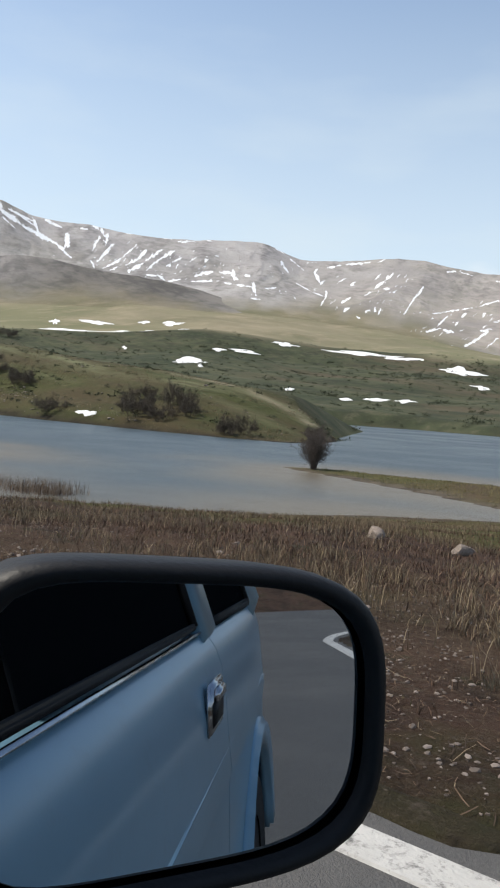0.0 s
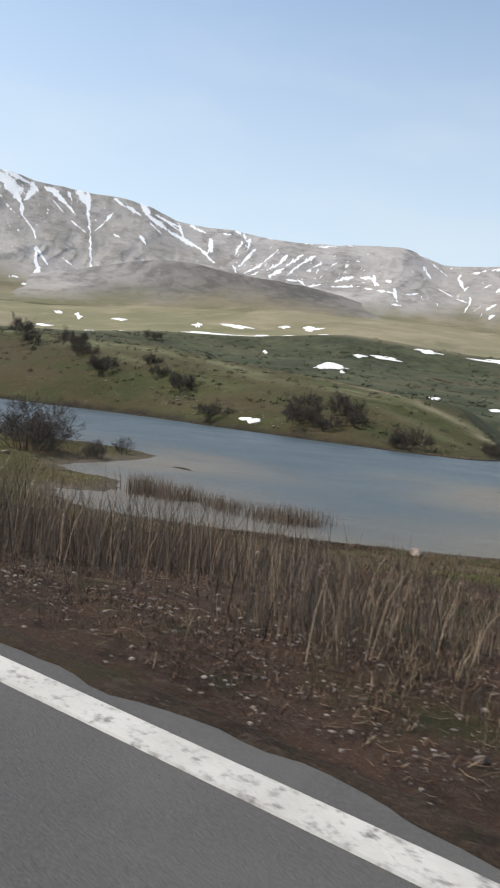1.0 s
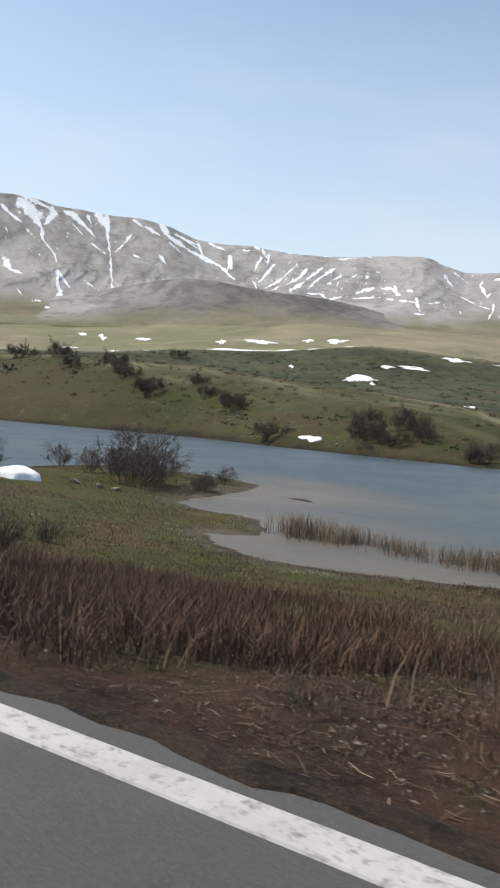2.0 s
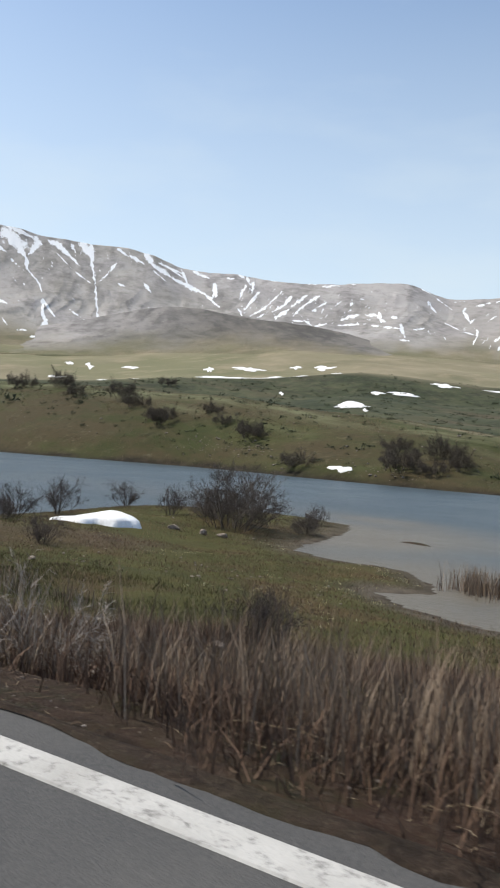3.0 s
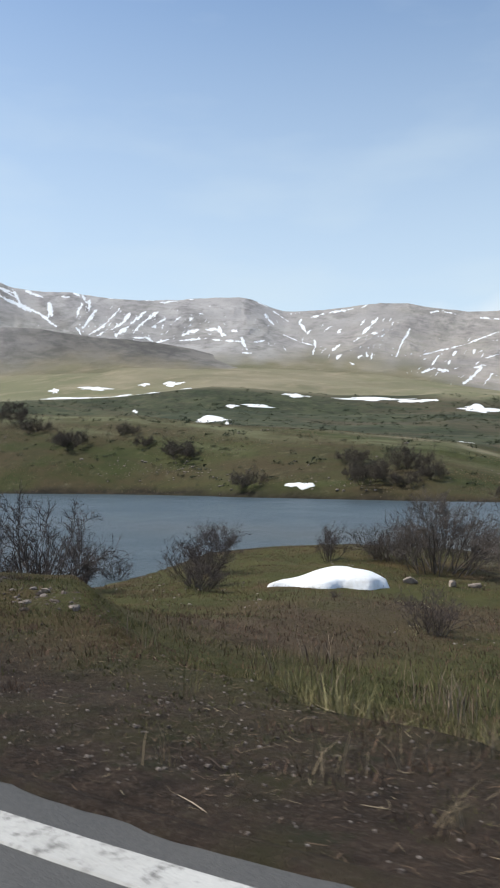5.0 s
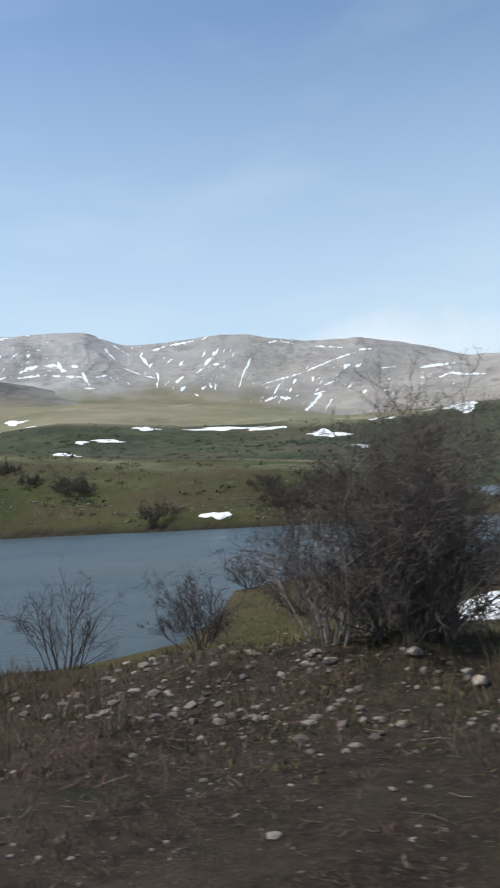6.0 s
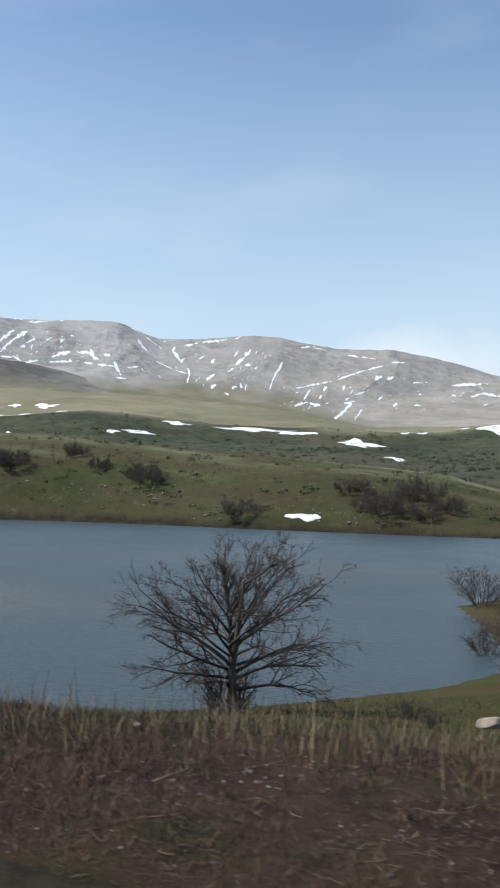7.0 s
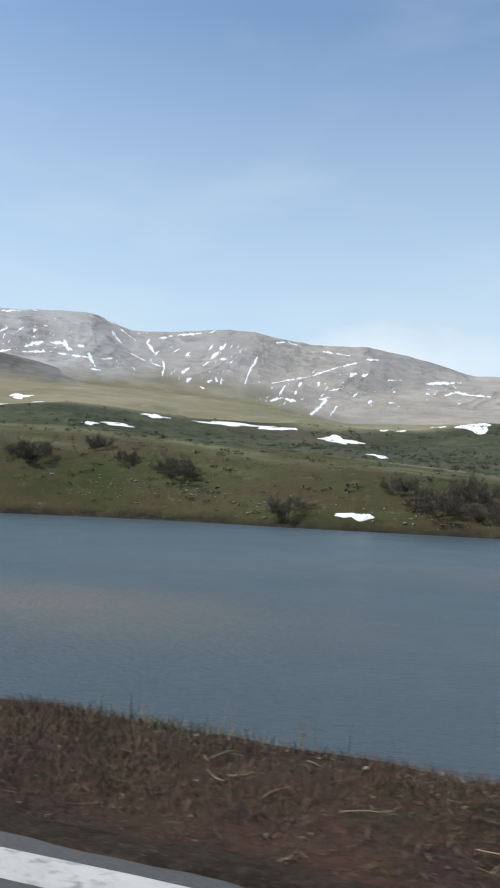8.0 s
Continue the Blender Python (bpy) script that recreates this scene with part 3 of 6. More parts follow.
def build_road():
    line, side = road_line()
    road = strip("road", line, side, (-4.75, -4.6, -1.0, 2.6, 2.72, 2.76), (-0.12, 0.0, 0.04, 0.0, -0.01, -0.12), ASPHALT)
    tagged(road, "grey worn asphalt country road with white lines", "road", kind="structure")
    a = strip("edge_line", line, side, (2.22, 2.23, 2.41, 2.42), (0.0, 0.013, 0.011, -0.005), PAINT, road)
    tagged(a, "worn white painted edge line")
    near = [i for i in range(len(line)) if -75 < line[i][0] < 2]
    for i in near[:-7:16]:
        d = strip("centre_dash", line[i:i + 6], side[i:i + 6], (-1.07, -1.06, -0.94, -0.93), (0.03, 0.048, 0.048, 0.03), PAINT, road)
    # soil and grit washed over the edge of the asphalt
    s = np.arange(0, len(line) - 1, 0.25)
    idx = np.arange(len(line))
    fine = np.stack([np.interp(s, idx, line[:, j]) for j in range(3)], 1)
    across = np.stack([np.interp(s, idx, side[:, j]) for j in range(2)], 1)
    inner = 2.56 + 0.07 * ripple(fine[:, 0], fine[:, 1], 0.9, 23) + 0.05 * ripple(fine[:, 0], fine[:, 1], 0.25, 24)
    rows = []
    for o, lift in ((inner, 0.0), (inner + 0.03, 0.012), (inner * 0 + 2.70, 0.006), (inner * 0 + 2.82, -0.045), (inner * 0 + 2.92, -0.11)):
        rows.append(np.stack([fine[:, 0] + across[:, 0] * o, fine[:, 1] + across[:, 1] * o, fine[:, 2] + lift + 0.006 * ripple(fine[:, 0], o + s, 0.2, 25)], 1))
    n = len(s)
    i = (np.arange(4)[:, None] * n + np.arange(n - 1)[None, :]).ravel()
    lip = raw("soil_edge", np.concatenate(rows), np.stack([i, i + 1, i + n + 1, i + n], 1), GROUND, smooth=True)
    tagged(lip, "brown soil and grit along the asphalt edge", "ground", kind="structure")
    return road


RIDGE_AZ = [-110, -70, -40, -15, 0, 10.1, 11.7, 13.2, 15, 17, 19.2, 20.8, 22.7, 24.6, 26.6, 28.5, 30.5, 32.3, 35, 36.2, 37.2, 38.2, 40, 41.8, 43.6, 45.5, 47.5, 49.4, 51.3, 53.2, 55.2, 57.1, 59, 60.9, 62.8, 64.6, 66.3, 72, 85, 100, 130]
RIDGE_EL = [3, 4, 5.5, 7, 7.5, 7.6, 7.7, 8.1, 8.7, 9.2, 9.6, 9.6, 9.7, 9.97, 10.4, 10.53, 10.3, 10.2, 10.12, 10.55, 10.98, 11.13, 11.1, 11.0, 10.93, 10.97, 11.1, 11.36, 11.33, 11.5, 12.25, 12.55, 12.6, 12.72, 12.85, 13.2, 13.2, 13.3, 11, 8, 4]
# snow lying in the gullies: from azimuth, elevation to azimuth, elevation, and half its width, all in degrees
SNOW_WEST_TOP = [(64.93, 12.77, 64.01, 11.96, 0.233), (64.01, 11.96, 63.61, 11.31, 0.103), (63.62, 11.45, 63.49, 10.61, 0.078), (63.49, 10.61, 62.63, 9.72, 0.052), (62.63, 9.72, 62.49, 9.30, 0.039), (62.74, 12.37, 63.23, 12.13, 0.129), (63.02, 12.16, 63.48, 11.54, 0.091), (64.52, 13.07, 63.27, 12.66, 0.091), (63.27, 12.66, 62.75, 12.48, 0.078), (66.25, 12.48, 65.51, 11.89, 0.065), (65.51, 11.89, 64.92, 11.56, 0.052), (64.68, 11.24, 64.00, 10.69, 0.039), (65.86, 9.13, 65.36, 8.48, 0.129), (65.36, 8.48, 64.70, 8.31, 0.065), (64.93, 7.35, 64.54, 6.92, 0.026), (62.34, 8.74, 62.36, 7.94, 0.065), (62.36, 7.94, 62.02, 7.17, 0.065), (62.03, 7.42, 62.27, 6.62, 0.091), (62.26, 8.60, 61.54, 7.73, 0.052)]
SNOW_WEST_GULLY = [(62.24, 12.54, 61.39, 12.37, 0.103), (61.76, 12.40, 60.79, 11.73, 0.091), (60.79, 11.73, 60.08, 11.10, 0.052), (61.60, 11.78, 60.66, 10.96, 0.039), (60.35, 10.71, 59.33, 10.10, 0.026), (60.66, 12.46, 60.44, 11.99, 0.065), (60.03, 12.54, 59.31, 11.84, 0.168), (59.44, 12.54, 59.26, 11.12, 0.103), (59.26, 11.12, 58.94, 9.78, 0.065), (58.94, 9.78, 58.69, 7.97, 0.065), (58.69, 7.97, 58.41, 7.25, 0.091), (58.41, 7.70, 57.93, 7.38, 0.078), (57.71, 11.55, 58.18, 10.77, 0.052), (58.18, 10.77, 58.89, 10.15, 0.026), (57.63, 12.46, 56.92, 12.03, 0.065), (56.77, 12.05, 55.83, 11.64, 0.065), (55.81, 12.36, 55.14, 11.56, 0.116), (60.04, 6.42, 59.52, 6.47, 0.065), (61.19, 6.89, 58.59, 7.12, 0.026), (60.54, 8.21, 59.53, 7.62, 0.026)]
SNOW_WEST_EDGE = [(55.14, 11.56, 53.54, 10.69, 0.078), (53.54, 10.69, 51.55, 9.91, 0.078), (51.55, 9.91, 50.48, 9.11, 0.065), (55.11, 11.20, 54.30, 10.62, 0.026), (54.77, 11.75, 53.19, 11.17, 0.052), (54.18, 11.51, 52.93, 10.82, 0.039), (53.21, 11.38, 52.84, 10.61, 0.052), (52.44, 11.38, 51.33, 10.97, 0.065), (50.91, 10.56, 50.77, 9.76, 0.091), (50.74, 10.35, 51.06, 9.58, 0.039), (55.69, 10.34, 55.23, 9.80, 0.052), (57.38, 10.17, 57.00, 10.06, 0.052), (50.10, 11.07, 49.48, 11.05, 0.039), (50.72, 8.27, 50.46, 7.91, 0.039), (52.67, 10.41, 52.03, 10.09, 0.026), (63.80, 6.60, 63.29, 6.62, 0.052), (62.98, 6.25, 62.55, 6.34, 0.039)]
SNOW_FAN = [(49.24, 11.34, 48.88, 11.14, 0.078), (48.72, 11.15, 48.46, 10.71, 0.052), (48.77, 10.62, 49.10, 9.69, 0.065), (48.24, 10.87, 48.35, 10.19, 0.052), (47.81, 10.22, 48.75, 9.03, 0.052), (49.14, 9.01, 48.76, 8.46, 0.052), (46.25, 10.34, 47.17, 9.35, 0.039), (47.17, 9.35, 48.30, 8.60, 0.039), (47.41, 8.76, 47.79, 8.55, 0.052), (45.53, 10.00, 46.12, 9.40, 0.065), (46.12, 9.40, 46.80, 8.99, 0.052), (44.49, 10.17, 45.60, 9.24, 0.065), (45.60, 9.24, 46.54, 8.54, 0.078), (43.71, 10.20, 44.64, 9.48, 0.052), (44.64, 9.48, 45.38, 8.76, 0.052), (43.10, 9.74, 43.67, 9.41, 0.052), (43.85, 9.21, 44.04, 9.13, 0.065), (42.14, 9.85, 42.51, 9.57, 0.052), (41.40, 9.77, 41.47, 9.62, 0.065), (40.88, 10.09, 40.61, 10.03, 0.039)]
SNOW_BAND = [(45.36, 8.45, 44.58, 8.42, 0.039), (44.59, 8.53, 43.78, 8.00, 0.052), (43.79, 8.15, 43.02, 8.34, 0.052), (42.03, 8.61, 41.50, 8.86, 0.078), (41.50, 8.86, 40.89, 8.96, 0.078), (40.35, 8.98, 39.40, 9.02, 0.065), (39.52, 9.20, 39.33, 8.56, 0.078), (39.38, 8.71, 38.99, 8.58, 0.078), (38.62, 8.89, 38.28, 8.90, 0.078), (42.24, 8.26, 40.32, 8.41, 0.039), (39.93, 8.32, 38.01, 8.16, 0.052), (37.95, 8.42, 37.67, 7.64, 0.091), (37.06, 8.11, 36.42, 8.21, 0.065), (41.42, 7.42, 40.40, 7.12, 0.026), (37.96, 7.40, 37.36, 7.39, 0.039), (43.48, 10.81, 42.39, 10.86, 0.052), (45.20, 11.00, 43.95, 10.91, 0.026), (47.08, 11.05, 46.22, 11.06, 0.039), (41.71, 11.00, 41.24, 11.01, 0.026)]
SNOW_CLEFT = [(36.33, 9.99, 36.09, 9.63, 0.091), (36.09, 9.63, 35.74, 9.28, 0.052), (35.89, 10.28, 34.80, 9.52, 0.039), (35.12, 9.96, 33.87, 10.03, 0.026), (36.93, 10.88, 36.17, 10.49, 0.039), (33.85, 9.58, 33.96, 9.27, 0.078), (33.88, 9.28, 33.56, 8.77, 0.078), (33.47, 8.62, 33.18, 8.86, 0.039), (33.09, 9.70, 32.30, 9.93, 0.052), (35.07, 8.57, 33.91, 8.07, 0.026), (33.91, 8.07, 33.02, 7.81, 0.026), (32.92, 8.12, 32.94, 7.66, 0.078), (32.94, 7.66, 33.12, 7.24, 0.052), (31.84, 9.99, 30.30, 10.21, 0.052), (29.76, 10.24, 29.27, 10.45, 0.039)]
SNOW_EAST = [(28.65, 9.52, 29.22, 8.97, 0.078), (29.22, 8.97, 29.78, 8.45, 0.065), (29.09, 8.52, 28.70, 8.53, 0.065), (28.42, 8.32, 28.23, 8.44, 0.065), (29.43, 9.49, 29.80, 9.10, 0.039), (31.33, 8.65, 31.03, 8.89, 0.065), (31.75, 7.49, 31.22, 7.82, 0.065), (32.29, 8.72, 31.81, 9.08, 0.026), (31.46, 6.93, 31.16, 7.13, 0.091), (30.56, 6.59, 30.33, 6.48, 0.065), (30.03, 6.91, 29.81, 7.04, 0.078), (29.49, 6.90, 29.43, 7.21, 0.065), (29.18, 6.83, 29.04, 7.15, 0.065), (30.34, 8.05, 29.70, 8.42, 0.026), (26.50, 8.77, 27.27, 7.40, 0.052), (27.27, 7.40, 27.48, 6.90, 0.039)]
SNOW_EAST_LINE = [(25.63, 7.00, 22.78, 7.58, 0.039), (22.78, 7.58, 20.87, 8.23, 0.039), (20.87, 8.23, 18.97, 8.68, 0.026), (18.97, 8.75, 18.13, 8.73, 0.052), (24.70, 6.91, 25.14, 6.21, 0.052), (25.82, 5.80, 24.98, 6.06, 0.052), (24.67, 5.95, 24.09, 5.85, 0.091), (23.54, 7.10, 23.73, 6.86, 0.065), (23.91, 6.55, 24.10, 6.24, 0.039), (22.27, 7.17, 22.38, 6.90, 0.078), (21.85, 6.03, 22.34, 5.52, 0.078), (22.34, 5.52, 23.09, 4.96, 0.078), (21.19, 5.55, 21.86, 4.88, 0.052), (22.35, 6.02, 21.59, 6.15, 0.052), (21.60, 6.61, 20.84, 6.82, 0.039), (20.17, 7.60, 19.79, 7.79, 0.091), (19.33, 7.61, 18.95, 7.81, 0.039), (20.06, 6.26, 19.61, 6.58, 0.039)]
SNOW_EAST_END = [(19.09, 5.82, 18.72, 6.02, 0.052), (17.61, 7.37, 17.04, 7.38, 0.052), (15.01, 7.17, 12.76, 7.26, 0.065), (13.85, 6.43, 13.30, 6.59, 0.065), (13.23, 6.66, 12.20, 6.44, 0.065), (12.20, 6.44, 10.93, 6.34, 0.052), (15.15, 6.49, 14.77, 6.46, 0.039), (17.40, 6.61, 17.03, 6.62, 0.039), (17.69, 5.89, 17.23, 5.86, 0.052), (23.87, 4.94, 23.56, 4.95, 0.039), (25.17, 9.76, 24.20, 9.86, 0.039), (24.20, 9.75, 23.42, 9.54, 0.039), (22.06, 9.27, 20.13, 9.00, 0.039), (26.97, 5.30, 26.39, 5.36, 0.039), (28.50, 4.94, 27.54, 4.98, 0.039)]


def flecks():
    """Small leftover snow strips at random on the steep faces."""
    rs = np.random.default_rng(44)
    out = []
    for a0, a1, e0, e1, n, lean in ((40, 49, 8.3, 10.6, 75, -0.9), (34, 40, 7.6, 9.9, 25, 0.5), (27, 34, 6.9, 9.6, 40, -0.7), (18, 27, 5.4, 8.0, 55, -0.9), (10, 18, 5.6, 7.5, 24, -1.6),
                                   (51, 66, 8.6, 12.4, 50, 0.6)):
        for _ in range(n):
            a, e = rs.uniform(a0, a1), rs.uniform(e0, e1)
            l = rs.uniform(0.06, 0.35)
            out.append((a, e, a + l * lean * -1 * rs.uniform(0.4, 1.2), e - l * rs.uniform(0.3, 1.0), rs.uniform(0.010, 0.022)))
    return out


FLECKS = flecks()


def snow_cover(az, el):
    """How deep the snow lies, 0 to 1, in ragged bands down the gullies."""
    out = np.zeros(az.shape)
    wob = 0.04 * ripple(az, el, 0.30, 31) + 0.05 * ripple(az, el, 0.12, 32)
    lean = 1.0 + 0.3 * smooth(az, 38, 48)
    fat = 1.05 + 0.50 * ripple(az, el, 0.22, 33) + 0.35 * ripple(az, el, 0.10, 34)
    for a0, e0, a1, e1, wide in SNOW_WEST_TOP + SNOW_WEST_GULLY + SNOW_WEST_EDGE + SNOW_FAN + SNOW_BAND + SNOW_CLEFT + SNOW_EAST + SNOW_EAST_LINE + SNOW_EAST_END + FLECKS:
        w = max(wide, 0.034) if wide > 0.025 else wide
        box = (np.abs(az - (a0 + a1) / 2) < abs(a1 - a0) / 2 + 0.7) & (np.abs(el - (e0 + e1) / 2) < abs(e1 - e0) / 2 + 0.7)
        p, q, wb = az[box], el[box], wob[box]
        da, de = a1 - a0, e1 - e0
        k = np.clip(((p - a0) * da + (q - e0) * de) / (da * da + de * de + 1e-9), 0, 1)
        d = np.hypot(p - a0 - k * da + wb, q - e0 - k * de + wb * 0.6)
        thin = 1.15 - 0.75 * (2 * k - 0.8) ** 2 * (w < 0.2)
        out[box] = np.maximum(out[box], np.clip(1.0 - 0.5 * d / (lean[box] * w * fat[box] * np.clip(thin, 0.6, 1.2)), 0, 1))
    return out


def soften(v, n):
    pad = np.pad(v, n, mode="edge")
    return np.mean([pad[j:j + len(v)] for j in range(2 * n + 1)], 0)


def build_mountain(name, azs, crest, r0, r1, rows, label, snow=True, plain=(-0.06, 0.40), seed=40, round_top=False, cloud_shade=None):
    v = np.concatenate([np.linspace(0, 1, rows), [1.06, 1.2, 1.6]])
    A, V = np.meshgrid(azs, v)
    k = np.clip(V, 0, 1)
    line = np.interp(azs, *crest)
    line = soften(line, 4) if round_top else line
    broad = soften(soften(line, 30), 30)
    ce = broad[None] + (soften(line, 3) - broad)[None] * k ** 2.5
    ce = ce + (0.035 * ripple(A, A * 0, 0.9, seed) + 0.012 * ripple(A, A * 0, 0.3, seed + 1)) * k ** 8
    ar = np.radians(A)
    low = height(-28 - r0 * np.sin(ar), -5 + r0 * np.cos(ar), 0.0)
    fe = np.degrees(np.arctan2(low - 2.5 - 0.5, r0))
    el = fe + (ce - fe) * (0.65 * k + 0.35 * k ** 1.8)
    U, W = A * 20, k * 330
    wide = 0.75 - np.abs(ripple(U + 0.4 * W, W, 170, seed + 2)) * 1.6 + 0.5 * ripple(U, W, 90, seed + 3)
    warp = 9 * ripple(U, W, 40, seed + 11)
    folds = 1 - 2 * np.abs(ripple(U - 0.3 * W + warp, W * 0.4, 46, seed + 4))
    ribs = 1 - 2 * np.abs(ripple(U + 0.25 * W + warp, W * 0.35, 21, seed + 5))
    crags = ripple(U + warp, W * 0.6, 9, seed + 8) + 0.6 * ripple(U, W, 4.3, seed + 9)
    mask = np.clip(np.sin(np.pi * np.clip(k, 0, 1)), 0, 1) ** 0.6
    steep = smooth(k, 0.12, 0.45)
    calm = 0.75 + 0.25 * smooth(A, 33, 50)
    slack = smooth(A, 31, 46) if cloud_shade else 1.0
    r = r0 + (r1 - r0) * k + (-24 * wide - (4.5 * folds + 3.2 * ribs + 1.6 * crags) * steep * calm) * mask * slack * (r1 - r0) / 380
    z = 2.5 + r * np.tan(np.radians(el))
    back = V > 1
    r = np.where(back, r1 + (V - 1) * 900, r)
    z = np.where(back, 2.5 + r1 * np.tan(np.radians(ce)) - (V - 1) * 260, z)
    z[0] -= 2
    a = np.radians(A)
    n = len(azs)
    i = (np.arange(len(v) - 1)[:, None] * n + np.arange(n - 1)[None, :]).ravel()
    ob = raw(name, np.stack([-28 - r * np.sin(a), -5 + r * np.cos(a), z], 2).reshape(-1, 3), np.stack([i, i + n, i + n + 1, i + 1], 1), ROCKFACE, smooth=True)
    give(ob, "snow", (snow_cover(A, el) * ~back) if snow else A * 0)
    # follows the relief: darkens rock ribs and paints the shading of the folds
    give(ob, "rib_shade", np.clip(0.35 + 0.3 * folds + 0.25 * ribs + 0.2 * crags, 0, 1) * steep * calm)
    give(ob, "warm", (1 - smooth(A + 3 * ripple(A, k * 12, 4, seed + 12), 22, 40)) * np.clip(1.15 - 0.7 * k, 0, 1))
    # how strongly the painted cloud shadow darkens each azimuth
    give(ob, "cloud_shade", (np.interp(A, *cloud_shade) if cloud_shade else 0) * np.clip(1.0 + 0 * A, 0, 1))
    fade = (1 - smooth(A, 33.5, 41)) if cloud_shade else 0 * A
    reach = 0 if cloud_shade else 0.20 * (1 - smooth(A, 32, 42)) * smooth(A, 22, 30) - 0.24 * (1 - smooth(A, 20, 27))
    give(ob, "plain", np.maximum(fade, 1 - smooth(k - reach + 0.14 * ripple(A, V * 4, 3.5, seed + 6) + 0.08 * ripple(A, V * 6, 0.9, seed + 7), *plain)))
    return tagged(ob, label, "mountain", kind="structure")


build_ground()
build_lake()
build_road()
main_az = np.concatenate([np.arange(-110, 4, 1.0), np.arange(4, 9, 0.1), np.arange(9, 67.5, 0.05), np.arange(67.5, 74, 0.1), np.arange(74, 131, 1.0)])
build_mountain("mountain", main_az, (RIDGE_AZ, RIDGE_EL), 895, 1260, 170, "bare grey rocky mountain range streaked with old snow")
spur_az = np.arange(29.0, 70, 0.12)
SPUR_AZ = [29, 32, 34.6, 36.5, 38.4, 40.2, 42, 43.8, 45.6, 48.8, 51.6, 53.8, 56.3, 59.8, 64, 70]
SPUR_EL = [5.3, 5.95, 6.5, 6.87, 7.08, 7.39, 7.85, 8.1, 8.3, 8.5, 8.9, 8.95, 8.5, 7.6, 6.6, 5.0]
# the last pair sets the cloud shadow painted on the foothill, by azimuth
build_mountain("foothill", spur_az, (SPUR_AZ, SPUR_EL), 840, 985, 70, "bare foothill below the snowy mountain, coloured dark as under cloud shadow", False, (0.05, 0.75), 60, True,
               ([33, 37, 40, 44, 50, 55, 60], [0.0, 0.35, 0.75, 1.0, 0.9, 0.5, 0.15]))


# ---- snow patches ----
def polar(az, r):
    a = np.radians(az)
    return -28 - r * np.sin(a), -5 + r * np.cos(a)


def blob(n, seed, rag=0.25):
    """A ragged round outline: radii round the circle."""
    a = np.linspace(0, 2 * np.pi, n, endpoint=False)
    rs = np.random.default_rng(seed)
    out = np.ones(n)
    for k in range(2, 9):
        out += rag * rs.normal() / k * np.cos(k * a + rs.uniform(0, 6.28)) * 1.6
    return a, np.clip(out, 0.45, 1.6)


def drape(place, n, rings, thick, seed, rag=0.25, lean=False):
    """Corners and faces of a low heap: place(u, v) gives the ground place of a point of the unit disc."""
    a, rad = blob(n, seed, rag)
    verts, faces = [], []
    for j in range(rings + 1):
        k = 1 - j / rings
        px, py = place(np.cos(a) * rad * k, np.sin(a) * rad * k)
        gz = lay(px, py)
        lift = thick * (1 - k ** 3) ** 0.5 * (0.8 + 0.25 * ripple(px, py, max(thick * 4, 1.0), seed % 50)) + (0.03 if j else -0.12)
        lift = lift * (0.45 + 0.75 * np.clip(np.cos(a) * rad * k + 0.5, 0, 1)) if lean and j else lift
        verts += list(zip(px, py, gz + lift))
    for j in range(rings):
        for i in range(n):
            i2 = (i + 1) % n
            faces.append((j * n + i, j * n + i2, (j + 1) * n + i2, (j + 1) * n + i))
    return verts, faces


def far_snow(az, r0, r1, half, seed):
    rm, rh = (r0 + r1) / 2, (r1 - r0) / 2

    def place(u, v):
        return polar(az + half * u + 0.12 * half * v, rm + rh * v * (0.75 + 0.25 * np.cos(3 * u)))
    verts, faces = drape(place, 56, 5, 0.25, seed, 0.4)
    ob = raw("snow_patch", verts, faces, SNOW, smooth=True)
    tagged(ob, "old white snow patch lying on the distant slope", "snow patch", "snow patches on the far slopes")


SNOW_PLAIN = [(50.72, 719, 757, 0.29), (48.03, 726, 766, 0.95), (49.73, 669, 696, 2.39), (46.24, 668, 694, 0.64), (44.65, 640, 676, 0.76), (42.82, 734, 767, 0.64),
              (41.84, 687, 703, 0.32), (60.25, 761, 781, 0.32), (58.93, 748, 775, 0.25), (56.14, 747, 769, 0.51), (61.02, 689, 706, 0.57), (57.95, 645, 669, 0.38),
              (55.77, 642, 655, 0.32), (44.72, 748, 770, 0.32), (44.0, 645, 690, 0.93), (18.8, 628, 720, 1.74), (15.15, 700, 830, 0.87), (13.0, 600, 660, 1.1)]
SNOW_SHELF = [(40.34, 446, 492, 1.3), (38.87, 570, 582, 0.51), (37.1, 573, 585, 1.1), (34.5, 615, 632, 0.76), (45.44, 574, 583, 0.19), (39.28, 426, 441, 0.22),
              (29.1, 616, 632, 2.49), (26.2, 603, 625, 0.93), (22.08, 560, 593, 1.45), (20.2, 461, 489, 0.64), (32.12, 347, 363, 0.41), (27.76, 322, 339, 0.48),
              (25.76, 329, 347, 0.89), (23.65, 323, 347, 0.69)]
for i, row in enumerate(SNOW_PLAIN + SNOW_SHELF):
    far_snow(*row, 100 + i)


def heap(name, x, y, long, wide, turn, thick, seed, label, rag=0.2):
    c, s = math.cos(radians(turn)), math.sin(radians(turn))

    def place(u, v):
        w = wide * (1.0 - 0.7 * np.clip(-u, 0, 1)) * (1 + 0.12 * np.sin(9 * u + 2 * v))
        return x + c * u * long - s * v * w, y + s * u * long + c * v * w
    verts, faces = drape(place, 90, 12, thick, seed, rag, True)
    tagged(raw(name, verts, faces, SNOW, smooth=True), label, "snow patch")


heap("snow_bank", -43.25, 12.9, 1.75, 1.2, 58, 0.42, 5, "thick melting white snow bank lying on the olive meadow")
